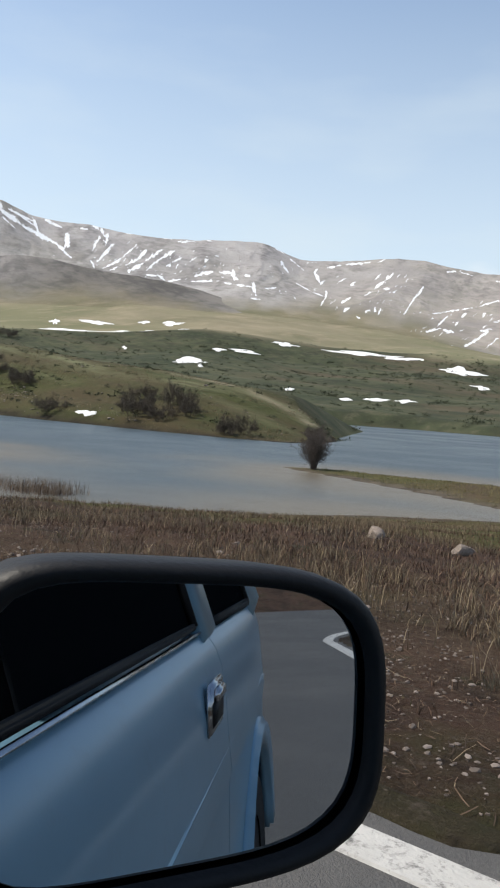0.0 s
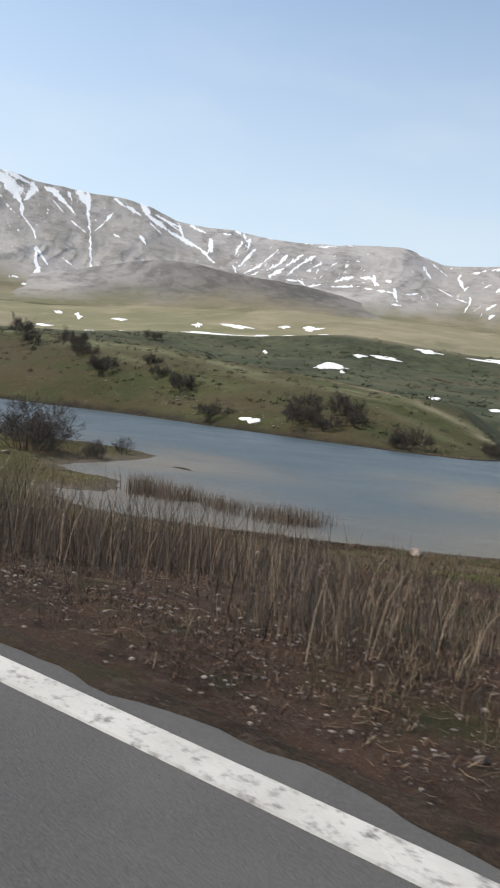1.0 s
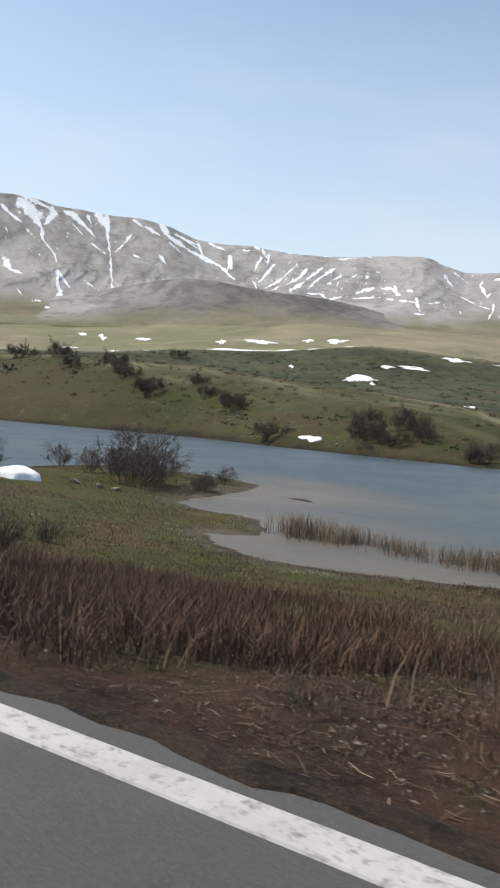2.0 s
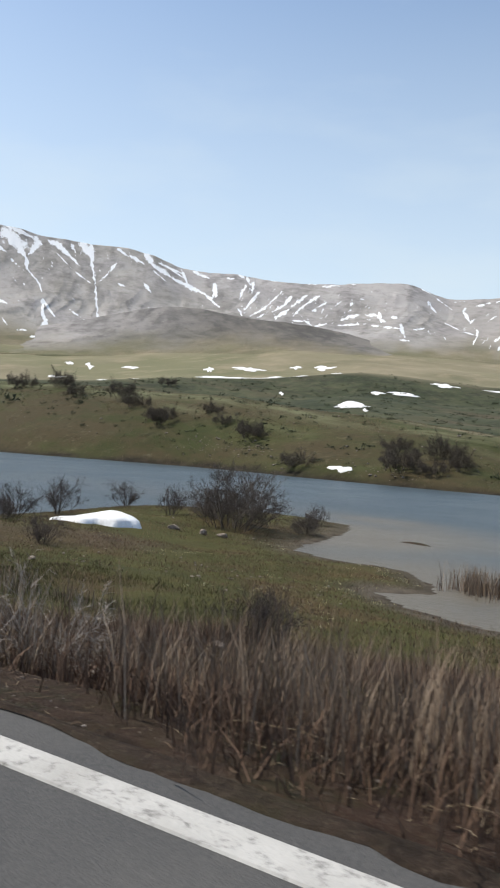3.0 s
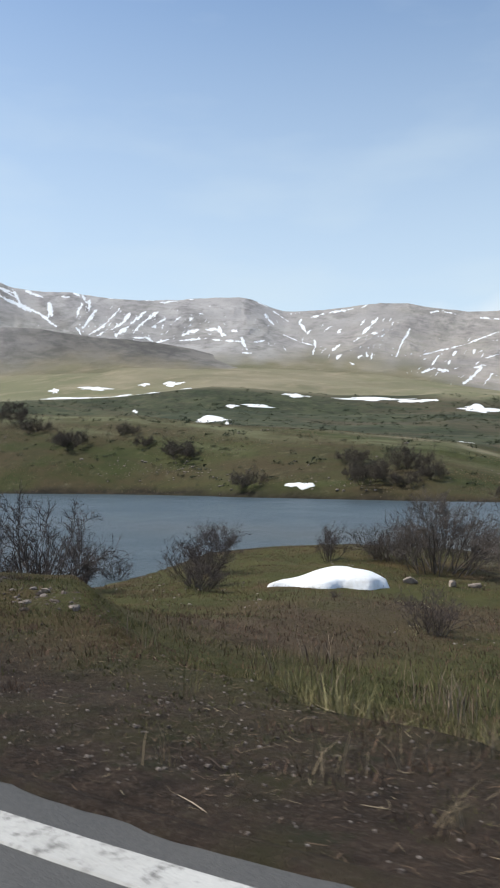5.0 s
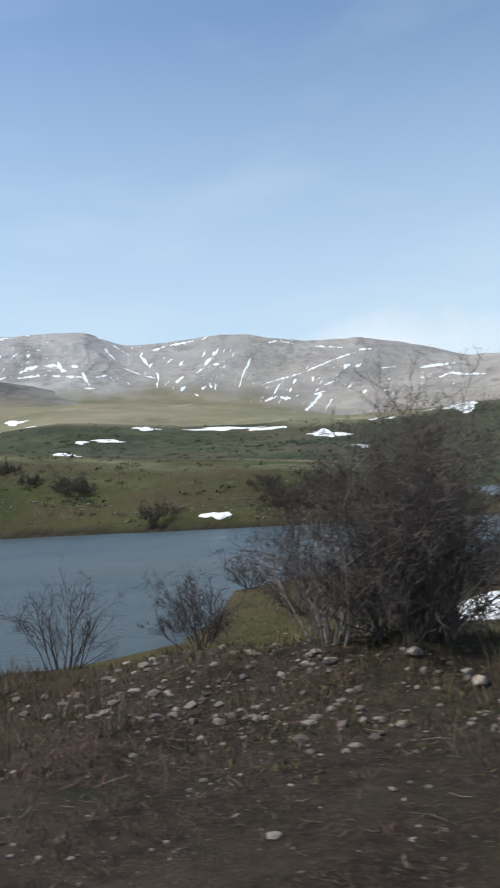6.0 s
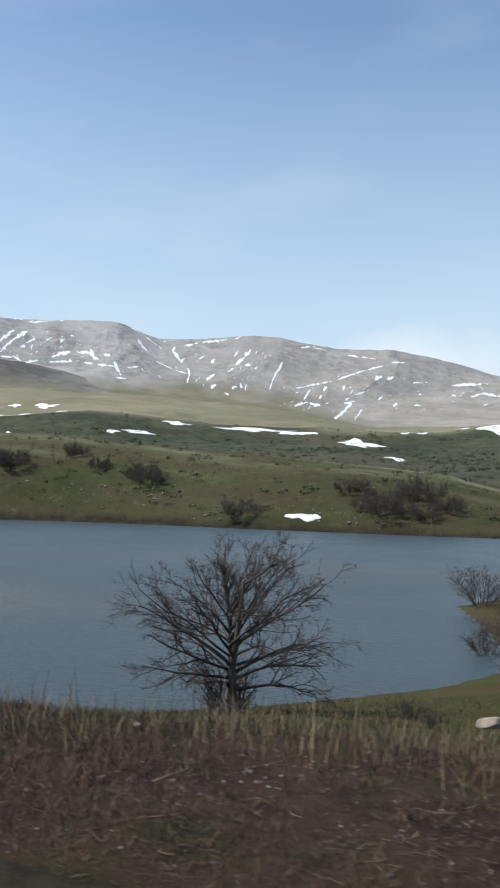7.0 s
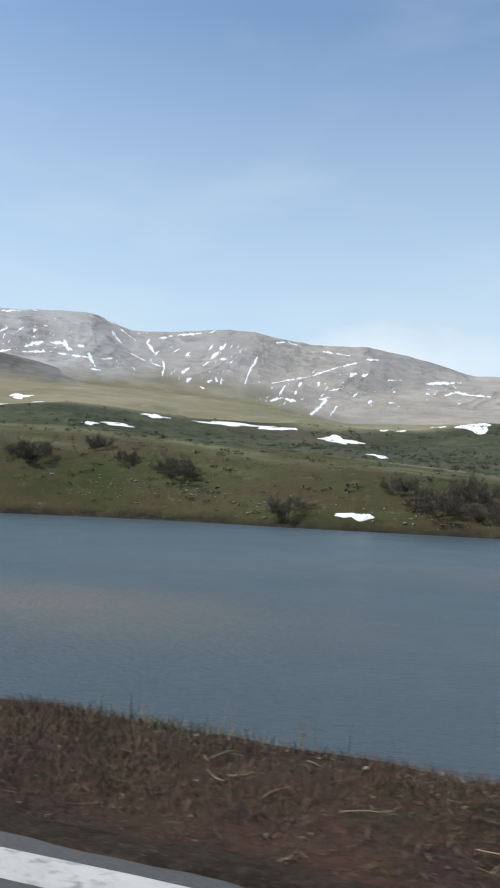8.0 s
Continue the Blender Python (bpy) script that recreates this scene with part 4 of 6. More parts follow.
heap("snow_patch", -82.8, 70.2, 2.1, 0.6, 0, 0.2, 18, "old snow patch beside the far shore of the lake", 0.3)


# ---- bare shrubs and trees ----
def tube(points, radii, verts, faces, sides):
    """Adds a tapered tube along the points."""
    base = len(verts)
    for i, p in enumerate(points):
        d = (points[min(i + 1, len(points) - 1)] - points[max(i - 1, 0)])
        d = d / (np.linalg.norm(d) + 1e-9)
        u = np.cross(d, (0.3, 0.9, 0.31))
        u = u / (np.linalg.norm(u) + 1e-9)
        v = np.cross(d, u)
        for k in range(sides):
            a = 2 * math.pi * k / sides
            verts.append(p + radii[i] * (math.cos(a) * u + math.sin(a) * v))
    for i in range(len(points) - 1):
        for k in range(sides):
            k2 = (k + 1) % sides
            faces.append((base + i * sides + k, base + i * sides + k2, base + (i + 1) * sides + k2, base + (i + 1) * sides + k))


class Plant:
    """Grows a bare plant: limbs in one mesh, fine twigs in another."""

    def __init__(self, seed):
        self.r = np.random.default_rng(seed)
        self.lv, self.lf, self.tv, self.tf = [], [], [], []

    def grow(self, p, d, length, radius, level, plan):
        n = plan["bits"][level]
        pts, rad = [p], [radius]
        for i in range(n):
            d = d + self.r.normal(0, plan["bend"][level], 3) + np.array((0, 0, plan["lift"][level]))
            d = d / np.linalg.norm(d)
            p = p + d * length / n
            pts.append(p)
            rad.append(radius * (1 - 0.75 * (i + 1) / n))
        if level < plan["split"]:
            tube(pts, rad, self.lv, self.lf, 5 if level == 0 else 4)
        else:
            tube(pts, rad, self.tv, self.tf, 3)
        if level + 1 >= len(plan["bits"]):
            return
        for j in range(plan["kids"][level]):
            k = self.r.uniform(plan["from"][level], 1.0)
            i = min(int(k * n), n - 1)
            f = k * n - i
            q = pts[i] * (1 - f) + pts[i + 1] * f
            axis = pts[i + 1] - pts[i]
            axis = axis / np.linalg.norm(axis)
            side = self.r.normal(0, 1, 3)
            side = side - axis * (side @ axis)
            side = side / np.linalg.norm(side)
            w = plan["open"][level] * self.r.uniform(0.7, 1.3)
            nd = axis * math.cos(w) + side * math.sin(w)
            self.grow(q, nd, length * plan["shrink"][level] * self.r.uniform(0.6, 1.2) * (1.25 - 0.5 * k), max(rad[i] * 0.6, plan["thin"]), level + 1, plan)

    def fuzz(self, n, size, wide):
        """Fine twig ends round the outer twigs."""
        base = np.array(self.tv)
        at = base[self.r.integers(0, len(base), n)] + self.r.normal(0, size * 0.12, (n, 3))
        at[:, 2] = np.maximum(at[:, 2], 0.0)
        d = self.r.normal(0, 1, (n, 3)) + np.array((0, 0, 0.5))
        d = d / np.linalg.norm(d, axis=1)[:, None] * size * self.r.uniform(0.5, 1.3, (n, 1))
        w = np.cross(d, self.r.normal(0, 1, (n, 3)))
        w = w / np.linalg.norm(w, axis=1)[:, None] * wide
        k = len(self.tv)
        for a, e, o in zip(at, d, w):
            self.tv += [a - o, a + o, a + e + o * 0.4, a + e - o * 0.4]
            self.tf.append((k, k + 1, k + 2, k + 3))
            k += 4

    def make(self, name, limb_name, limb_mat, twig_mat, tags):
        top = tagged(new(name), *tags)
        raw(limb_name, self.lv, self.lf, limb_mat, top, smooth=True)
        raw("crown", self.tv, self.tf, twig_mat, top)
        return top


def shrub(name, seed, tags, tall=2.0, spread=0.8, stems=16, stem_r=0.02, thin=0.0035, kids=(9, 7, 4), foot=0.25, lean=0.75, open_=(0.6, 0.7, 0.7), twig_len=(0.5, 0.5, 0.5), bark=None, twig=None, fuzz=(0, 0, 0), low=0.18):
    g, bark = Plant(seed), bark or BARK
    plan = dict(bits=(5, 4, 3, 2), bend=(0.10, 0.15, 0.2, 0.2), lift=(0.06, 0.05, 0.04, 0.0), kids=kids, split=2, shrink=twig_len, open=open_, thin=thin)
    plan["from"] = (low, 0.15, 0.1)
    for i in range(stems):
        a = g.r.uniform(0, 6.28)
        w = spread * g.r.uniform(0.15, 1.0)
        d = np.array((math.cos(a) * w, math.sin(a) * w, lean))
        p = np.array((math.cos(a) * foot * g.r.uniform(0, 1), math.sin(a) * foot * g.r.uniform(0, 1), -0.12))
        g.grow(p, d / np.linalg.norm(d), tall * g.r.uniform(0.7, 1.1), stem_r * g.r.uniform(0.6, 1.2), 0, plan)
    if fuzz[0]:
        g.fuzz(*fuzz)
    return g.make(name, "trunk", bark, twig or TWIG, tags)


def bare_tree(name, seed, tags, tall=2.6):
    """A short stout trunk whose limbs fan out to all sides, the low ones level."""
    g = Plant(seed)
    plan = dict(bits=(7, 7, 5, 4, 2), bend=(0.05, 0.10, 0.16, 0.2, 0.2), lift=(0.05, -0.03, 0.005, 0.01, 0.0), kids=(6, 9, 6, 3), split=3, thin=0.0034,
                shrink=(0.9, 0.40, 0.48, 0.5), open=(1.0, 0.50, 0.55, 0.7))
    plan["from"] = (0.3, 0.25, 0.2, 0.1)
    g.grow(np.array((0, 0, -0.25)), np.array((0.04, 0.0, 1.0)), tall * 0.80, 0.075, 0, plan)
    for i in range(30):
        k = (i + 0.5) / 30
        a = i * 2.39996 + g.r.uniform(-0.4, 0.4)
        up = radians(8 + 60 * k) + g.r.uniform(-0.14, 0.14)
        d = np.array((math.cos(a) * math.cos(up), math.sin(a) * math.cos(up), math.sin(up)))
        reach = tall * (0.36 + 0.20 * math.sin(math.pi * min(1.0, 0.15 + k))) * g.r.uniform(0.8, 1.1)
        g.grow(np.array((0.01, 0, tall * (0.12 + 0.42 * k))), d, reach, 0.030 - 0.012 * k, 1, plan)
    for i in range(26):
        a, w = g.r.uniform(0, 6.28), g.r.uniform(0.05, 0.28)
        d = np.array((math.cos(a) * w, math.sin(a) * w, 0.6))
        g.grow(np.array((math.cos(a) * 0.13, math.sin(a) * 0.13, -0.1)), d / np.linalg.norm(d), g.r.uniform(0.4, 0.95), 0.018, 2, plan)
    g.fuzz(1200, 0.07, 0.0018)
    return g.make(name, "trunk", BARK, TWIG, tags)


def stand(ob, x, y, turn=0, size=1.0, sink=0.02):
    ob.matrix_basis = pose(x, y, float(lay(x, y)) - sink, 0, 0, turn) @ Matrix.Scale(size, 4)
    return ob


def again(ob, x, y, turn, size):
    m = copy_thing(ob, pose(x, y, float(lay(x, y)) - 0.03, 0, 0, turn))
    m.scale = (size, size, size * (0.85 + 0.3 * ((x * 7.1) % 1)))
    return m


# beside the road and on the meadow
stand(bare_tree("bare_tree", 3, ("dark leafless spreading tree standing at the lakeside", "tree")), -53.5, 2.3, 20, 1.05)
stand(shrub("tall_bush", 11, ("tall dense leafless thicket at the stony roadside edge", "bush"), 1.95, 0.36, 42, 0.015, 0.003, (9, 7, 3), 0.46, 1.0, bark=MIDTWIG, twig=MIDTWIG, fuzz=(16000, 0.10, 0.0014), low=0.05), -41.05, -1.55, 0, 0.77)
stand(shrub("pale_bush", 21, ("leafless bush of pale grey stems beside the thicket", "bush"), 1.5, 0.6, 18, 0.013, 0.003, (7, 6, 2), 0.4, 1.0, bark=PALEBARK, fuzz=(6000, 0.09, 0.0016), low=0.08), -41.7, -1.6, 0, 0.8)
stand(shrub("crooked_shrub", 31, ("dark crooked leafless shrub on the brow above the meadow", "shrub"), 1.15, 1.0, 12, 0.020, 0.0035, (8, 6, 3), 0.2, 0.6, fuzz=(1500, 0.08, 0.002)), -41.45, 1.3, 0, 1.4)
stand(shrub("pale_dead_shrub", 22, ("dead shrub of pale dry twigs among roadside reeds", "shrub"), 0.95, 0.95, 14, 0.009, 0.003, (6, 4, 2), 0.2, 0.7, bark=PALEBARK, twig=PALEBARK), -20.9, -1.2, 0, 0.9)
stand(shrub("sparse_shrub", 12, ("thin leafless shrub among pale rocks at the water", "shrub"), 1.9, 0.6, 9, 0.018, 0.0035, (7, 5, 3), 0.25, 1.0), -49.4, 4.4, 0, 1.0)
mid = stand(shrub("lakeside_shrub", 13, ("leafless twiggy shrub on the grassy shore", "shrub", "lakeside shrubs"), 1.6, 0.75, 13, 0.018, 0.0045, (7, 6, 2), 0.2, 0.8, fuzz=(2600, 0.12, 0.003)), -49.1, 8.9, 0, 1.05)
again(mid, -46.7, 11.2, 80, 0.85)
again(mid, -49.1, 14.5, 200, 1.0)
again(mid, -47.2, 19.4, 140, 0.75)
again(mid, -43.6, 25.6, 300, 0.6)
again(mid, -45.6, 10.3, 30, 0.6)
again(mid, -54.2, 21.5, 30, 0.9)
again(mid, -52.2, 13.2, 250, 0.55)
big = stand(shrub("round_bush", 14, ("wide dense leafless bush on the meadow by the lake", "bush"), 2.2, 1.0, 30, 0.020, 0.007, (8, 6, 2), 1.0, 0.75, bark=MIDTWIG, twig=MIDTWIG, fuzz=(9000, 0.16, 0.004)), -42.7, 19.3, 0, 1.08)
again(big, -45.2, 20.6, 90, 0.62)
again(big, -41.0, 22.2, 200, 0.34)
stand(shrub("spit_bush", 15, ("upright leafless bush on the tip of the grassy spit", "bush"), 2.3, 0.28, 34, 0.022, 0.008, (9, 7, 2), 0.2, 1.0, bark=MIDTWIG, twig=MIDTWIG, fuzz=(4000, 0.14, 0.006)), -26.6, 41.0, 0, 0.85)
dark = stand(shrub("dark_shrub", 16, ("low dark leafless shrub on the meadow", "shrub", "meadow shrubs"), 0.9, 0.7, 18, 0.011, 0.004, (7, 5, 2), 0.3, 0.8), -27.0, 6.9, 0, 0.62)
for x, y, t, s in ((-37.5, 7.6, 40, 0.9), (-24.8, 4.6, 90, 0.8), (-41.4, 10.4, 10, 0.25), (-51.2, 3.2, 70, 0.35), (-50.6, 2.2, 200, 0.3), (-47.3, 2.7, 50, 0.5)):
    again(dark, x, y, t, s)

# on the far shore and its meadow
far_shrub = shrub("far_shrub", 17, ("dark leafless shrub on the green far shore", "shrub", "shrubs on the far meadow"), 1.9, 1.1, 18, 0.016, 0.008, (6, 4, 0), 1.1, 0.6, bark=FARTWIG, twig=FARTWIG, fuzz=(9000, 0.30, 0.0045))
stand(far_shrub, -89.8, 69.8, 0, 1.1)
FAR = [(-57.9, 71.1, 1.25), (-59.2, 70.6, 0.8), (-80.1, 78.0, 1.15), (-74.7, 71.7, 1.7), (-72.4, 76.3, 1.5), (-70.4, 71.6, 1.1), (-68.6, 74.6, 1.0), (-77.0, 73.2, 0.9), (-106.8, 77.3, 1.55),
       (-122.3, 82.3, 1.05), (-127.4, 75.9, 1.75), (-130.4, 77.0, 1.3), (-115.5, 79.1, 0.9), (-109.6, 78.2, 0.8), (-141.6, 80.0, 1.5), (-54.5, 81.4, 0.9), (-53.0, 80.0, 0.7),
       (-152, 84, 1.8), (-181, 87, 2.0), (-195, 84, 2.0), (-166, 82, 1.5)]
for i, (x, y, s) in enumerate(FAR):
    again(far_shrub, x, y, i * 77, s * 0.85)
for x, y, s in ((-510, 354, 3.6), (-455, 300, 2.5), (-470, 290, 2.2), (-420, 250, 2.2), (-500, 285, 2.5)):
    again(far_shrub, x, y, x, s)


# ---- scrub, grass, reeds, stones: too many to count ----
def scatter(n, x0, x1, y0, y1, seed, keep):
    """Random places in a rectangle, kept where keep(x, y) exceeds a random number."""
    rs = np.random.default_rng(seed)
    x, y = rs.uniform(x0, x1, n), rs.uniform(y0, y1, n)
    ok = rs.uniform(0, 1, n) < keep(x, y)
    return x[ok], y[ok], rs


def blades(name, x, y, rs, tall, wide, lean, material, label, tuft=1, spread=0.1, category="grass", kinked=False):
    """Upright tapering blades, a tuft of them at each place."""
    x, y = np.repeat(x, tuft), np.repeat(y, tuft)
    n = len(x)
    x, y = x + rs.normal(0, spread, n), y + rs.normal(0, spread, n)
    z = lay(x, y) - 0.02
    h = (tall(x) if callable(tall) else tall) * rs.uniform(0.45, 1.15, n)
    a, b = rs.uniform(0, 6.28, n), rs.uniform(0, 6.28, n)
    w = wide * rs.uniform(0.6, 1.3, n)
    lx, ly = np.cos(b) * lean * h * rs.uniform(0, 1, n), np.sin(b) * lean * h * rs.uniform(0, 1, n)
    dx, dy = np.cos(a) * w, np.sin(a) * w
    up = np.sqrt(np.maximum(1 - (lx ** 2 + ly ** 2) / h ** 2, 0.05)) * h
    bend = 0.6 if not kinked else 0.35
    v = np.stack([np.stack([x - dx, y - dy, z], 1), np.stack([x + dx, y + dy, z], 1),
                  np.stack([x + lx * bend * 0.6 + dx * 0.7, y + ly * bend * 0.6 + dy * 0.7, z + up * 0.6], 1),
                  np.stack([x + lx * bend * 0.6 - dx * 0.7, y + ly * bend * 0.6 - dy * 0.7, z + up * 0.6], 1),
                  np.stack([x + lx + dx * 0.2, y + ly + dy * 0.2, z + up], 1), np.stack([x + lx - dx * 0.2, y + ly - dy * 0.2, z + up], 1)], 1).reshape(-1, 3)
    i = np.arange(n)[:, None] * 6
    f = np.concatenate([i + np.array([[0, 1, 2, 3]]), i + np.array([[3, 2, 4, 5]])], 0)
    return tagged(raw(name, v, f, material), label, category, kind="stuff")


def lying(name, x, y, rs, length, wide, material, label, category="litter"):
    """Thin bent stems lying on the ground."""
    n = len(x)
    l = length * rs.lognormal(-0.2, 0.55, n)
    a = rs.uniform(0, 6.28, n)
    c, s = np.cos(a), np.sin(a)
    w = wide * rs.uniform(0.5, 1.5, n)
    kink = l * rs.normal(0, 0.05, n)
    v = []
    for k in (-0.5, 0.0, 0.5):
        px, py = x + c * l * k - s * kink * (1 - abs(2 * k)), y + s * l * k + c * kink * (1 - abs(2 * k))
        pz = lay(px, py) + 0.004 + np.abs(rs.normal(0, 0.010, n))
        t = w * (1.0 if k == 0 else 0.6)
        v += [np.stack([px - s * t, py + c * t, pz], 1), np.stack([px + s * t, py - c * t, pz + 0.4 * t], 1)]
    v = np.stack(v, 1).reshape(-1, 3)
    i = np.arange(n)[:, None] * 6
    f = np.concatenate([i + np.array([[0, 1, 3, 2]]), i + np.array([[2, 3, 5, 4]])], 0)
    return tagged(raw(name, v, f, material), label, category, kind="stuff")


def wet_far(x, y):
    return lay(x, y) > LAKE + 0.05


def band(v, a, b, soft):
    return smooth(v, a - soft, a + soft) * (1 - smooth(v, b - soft, b + soft))


def offs(x, y):
    return road_side(x, y)[0]


def shingle(x, y, size, seed, lo, hi):
    """Patchy cover from two scales of noise."""
    return smooth(ripple(x, y, size, seed) + 0.45 * ripple(x, y, size * 0.3, seed + 1), lo, hi)


# tall reeds by the road, in drifts
x, y, rs = scatter(60000, -17, -5, 1.0, 9, 51, lambda x, y: band(offs(x, y), 3.9, 7.6, 0.5) * np.maximum(0.5 * shingle(x, y, 1.7, 52, 0.4, 0.7) * band(x, -12.2, -7.2, 0.4), (np.exp(-((x + 10.5) / 1.0) ** 2) + 0.3 * np.exp(-((x + 7.0) / 0.6) ** 2) * band(offs(x, y), 4.0, 5.8, 0.4)) * shingle(x, y, 0.8, 152, -0.4, 0.3)) * 0.42)
blades("tall_reeds", x, y, rs, lambda x: np.interp(x, [-12.5, -11.4, -10.6, -9, -7], [0.3, 0.5, 0.84, 0.70, 0.60]), 0.0042, 0.42, REED, "tall dry tan reeds between road and lake", 2, 0.06, "reeds")
x, y, rs = scatter(80000, -29, -14.5, -5, 9, 53, lambda x, y: band(offs(x, y), 3.4, np.interp(x, [-28, -24, -21, -16], [4.5, 4.9, 6.2, 6.2]) + 0.5 * ripple(x, x, 2.0, 155), 0.4) * shingle(x, y, 1.4, 54, -0.3, 0.4) * 0.36 * band(x, -25.2, -16.4, 0.5))
blades("roadside_reeds", x, y, rs, lambda x: np.interp(x, [-28, -24, -20], [0.42, 0.55, 0.72]), 0.0042, 0.45, REED, "dense dry brown reeds along the road edge", 2, 0.05, "reeds")
x, y, rs = scatter(60000, -30, -13, -5, 11, 153, lambda x, y: band(offs(x, y), 3.1, np.interp(x, [-28, -26.5, -17, -14], [7.5, 11.5, 11, 8]), 0.6) * shingle(x, y, 1.2, 154, -0.6, 0.1) * band(x, -26, -13, 0.8) * 0.8)
blades("rusty_undergrowth", x, y, rs, 0.34, 0.0045, 0.85, RUST, "rust-brown dead grass tangled below the reeds", 4, 0.07)
x, y, rs = scatter(9000, -37, -27, -2, 7, 55, lambda x, y: band(offs(x, y), 7.0, 11, 0.7) * shingle(x, y, 1.5, 56, 0.1, 0.6) * 0.35)
blades("meadow_reeds", x, y, rs, 0.5, 0.005, 0.6, REED, "patches of dry pale reeds on the meadow", 3, 0.08, "reeds")
x, y, rs = scatter(26000, -31, -20, 15, 20, 57, lambda x, y: np.exp(-((y - 17.0 - 0.17 * (x + 29.5)) / 0.75) ** 2) * band(x, -29.6, -21.6, 0.5) * shingle(x, y, 0.9, 58, -0.5, 0.2) * 0.6)
blades("shore_reeds", x, y, rs, 0.85, 0.009, 0.35, REED, "brown reeds standing in the shallows", 2, 0.05, "reeds")
x, y, rs = scatter(9000, -42, -17, 11, 24, 59, lambda x, y: np.exp(-(segments(x, y, NEAR_SHORE, False)[0] / 0.35) ** 2) * shingle(x, y, 0.8, 60, 0.0, 0.4) * 0.8)
lying("drift_litter", x, y, rs, 0.3, 0.022, LITTER, "dark drifted stalks along the muddy shore", "debris")
x, y, rs = scatter(5000, -40, -22, 7, 18, 169, lambda x, y: wet_far(x, y) * shingle(x, y, 1.8, 170, 0.35, 0.7) * 0.8)
blades("pale_tufts", x, y, rs, 0.07, 0.011, 0.7, PALETUFT, "small pale yellow tufts dotted over the meadow", 3, 0.05)
# dry grass in clumps on the verge
x, y, rs = scatter(14000, -66, 2, -7, 9, 61, lambda x, y: band(offs(x, y), np.interp(x, [-40, -34, -22, -10], [4.3, 3.9, 3.7, 4.0]), 9, 0.9) * shingle(x, y, 1.2, 62, 0.2, 0.6) * 0.8)
blades("dry_grass", x, y, rs, 0.24, 0.0032, 0.8, STRAW, "clumps of dry straw grass on the gravel verge", 10, 0.05)
x, y, rs = scatter(14000, -75, -44, -6.5, 1, 64, lambda x, y: band(offs(x, y), 4.3 + 0.4 * ripple(x, x, 2, 65), 6.3, 0.35) * (0.1 + 0.9 * shingle(x, y, 0.8, 69, 0.0, 0.6)) * 0.5)
blades("bank_grass", x, y, rs, lambda x: np.interp(x, [-57, -55], [0.12, 0.24]), 0.0032, 0.7, STRAW, "straw-coloured grass along the edge of the bank", 6, 0.06)
x, y, rs = scatter(16000, -75, -44, -6.5, 1, 66, lambda x, y: band(offs(x, y), 4.0, 6.6, 0.4) * shingle(x, y, 1.0, 166, -0.5, 0.2) * 0.8)
blades("green_bank_grass", x, y, rs, 0.11, 0.004, 0.7, FRESH, "fresh green grass along the edge of the bank", 6, 0.07)
x, y, rs = scatter(2600, -60, -46, -6.5, 1, 114, lambda x, y: band(offs(x, y), 4.2, 6.2, 0.3) * (0.15 + 0.85 * shingle(x, y, 1.3, 115, 0.0, 0.5)) * np.interp(x, [-58, -56, -51, -47], [0.12, 0.5, 0.9, 0.5]))
blades("pale_stalks", x, y, rs, 0.42, 0.0032, 0.3, STRAW, "thin pale dry stalks standing along the bank", 1, 0.05)
x, y, rs = scatter(12000, -52, -33, -4, 5, 116, lambda x, y: band(offs(x, y), np.interp(x, [-43, -40], [5.4, 4.9]), 10.5, 0.6) * shingle(x, y, 0.9, 117, -0.3, 0.4) * np.interp(x, [-48, -44], [0.25, 0.8]))
blades("brow_grass", x, y, rs, 0.10, 0.0040, 0.8, FRESH, "green grass on the brow above the meadow", 6, 0.07)
# low dead growth before the lake at the start
x, y, rs = scatter(60000, -24, 6, 3, 21, 161, lambda x, y: smooth(offs(x, y), 5.0, 6.6) * wet_far(x, y) * shingle(x, y, 1.6, 162, -0.3, 0.4) * 0.5)
blades("low_brown_grass", x, y, rs, 0.10, 0.0055, 0.85, RUST, "low withered brown grass sloping to the water", 3, 0.09)
x, y, rs = scatter(36000, -24, 6, 3, 19, 163, lambda x, y: smooth(offs(x, y), 4.6, 6.2) * wet_far(x, y) * shingle(x, y, 1.1, 164, -0.2, 0.4) * 0.7)
blades("low_straw", x, y, rs, 0.14, 0.0036, 0.7, STRAW, "dry straw tufts sloping to the water", 6, 0.08)
# yellow-green stalks
x, y, rs = scatter(6000, -35.5, -26, -5, 6, 67, lambda x, y: band(offs(x, y), 4.8, 9.5, 0.8) * shingle(x, y, 1.0, 68, 0.2, 0.6) * 0.45)
blades("green_stalks", x, y, rs, 0.34, 0.0042, 0.75, STALK, "yellow-green grass stalks beside the verge", 6, 0.09)
x, y, rs = scatter(22000, -36, -25, -1, 11, 167, lambda x, y: np.exp(-((x + 30.5) / 2.6) ** 2 - ((y - 4.2) / 2.8) ** 2) * shingle(x, y, 1.6, 168, -0.5, 0.3))
blades("green_lawn", x, y, rs, 0.12, 0.005, 0.8, FRESH, "patch of fresh green grass on the meadow", 5, 0.09)
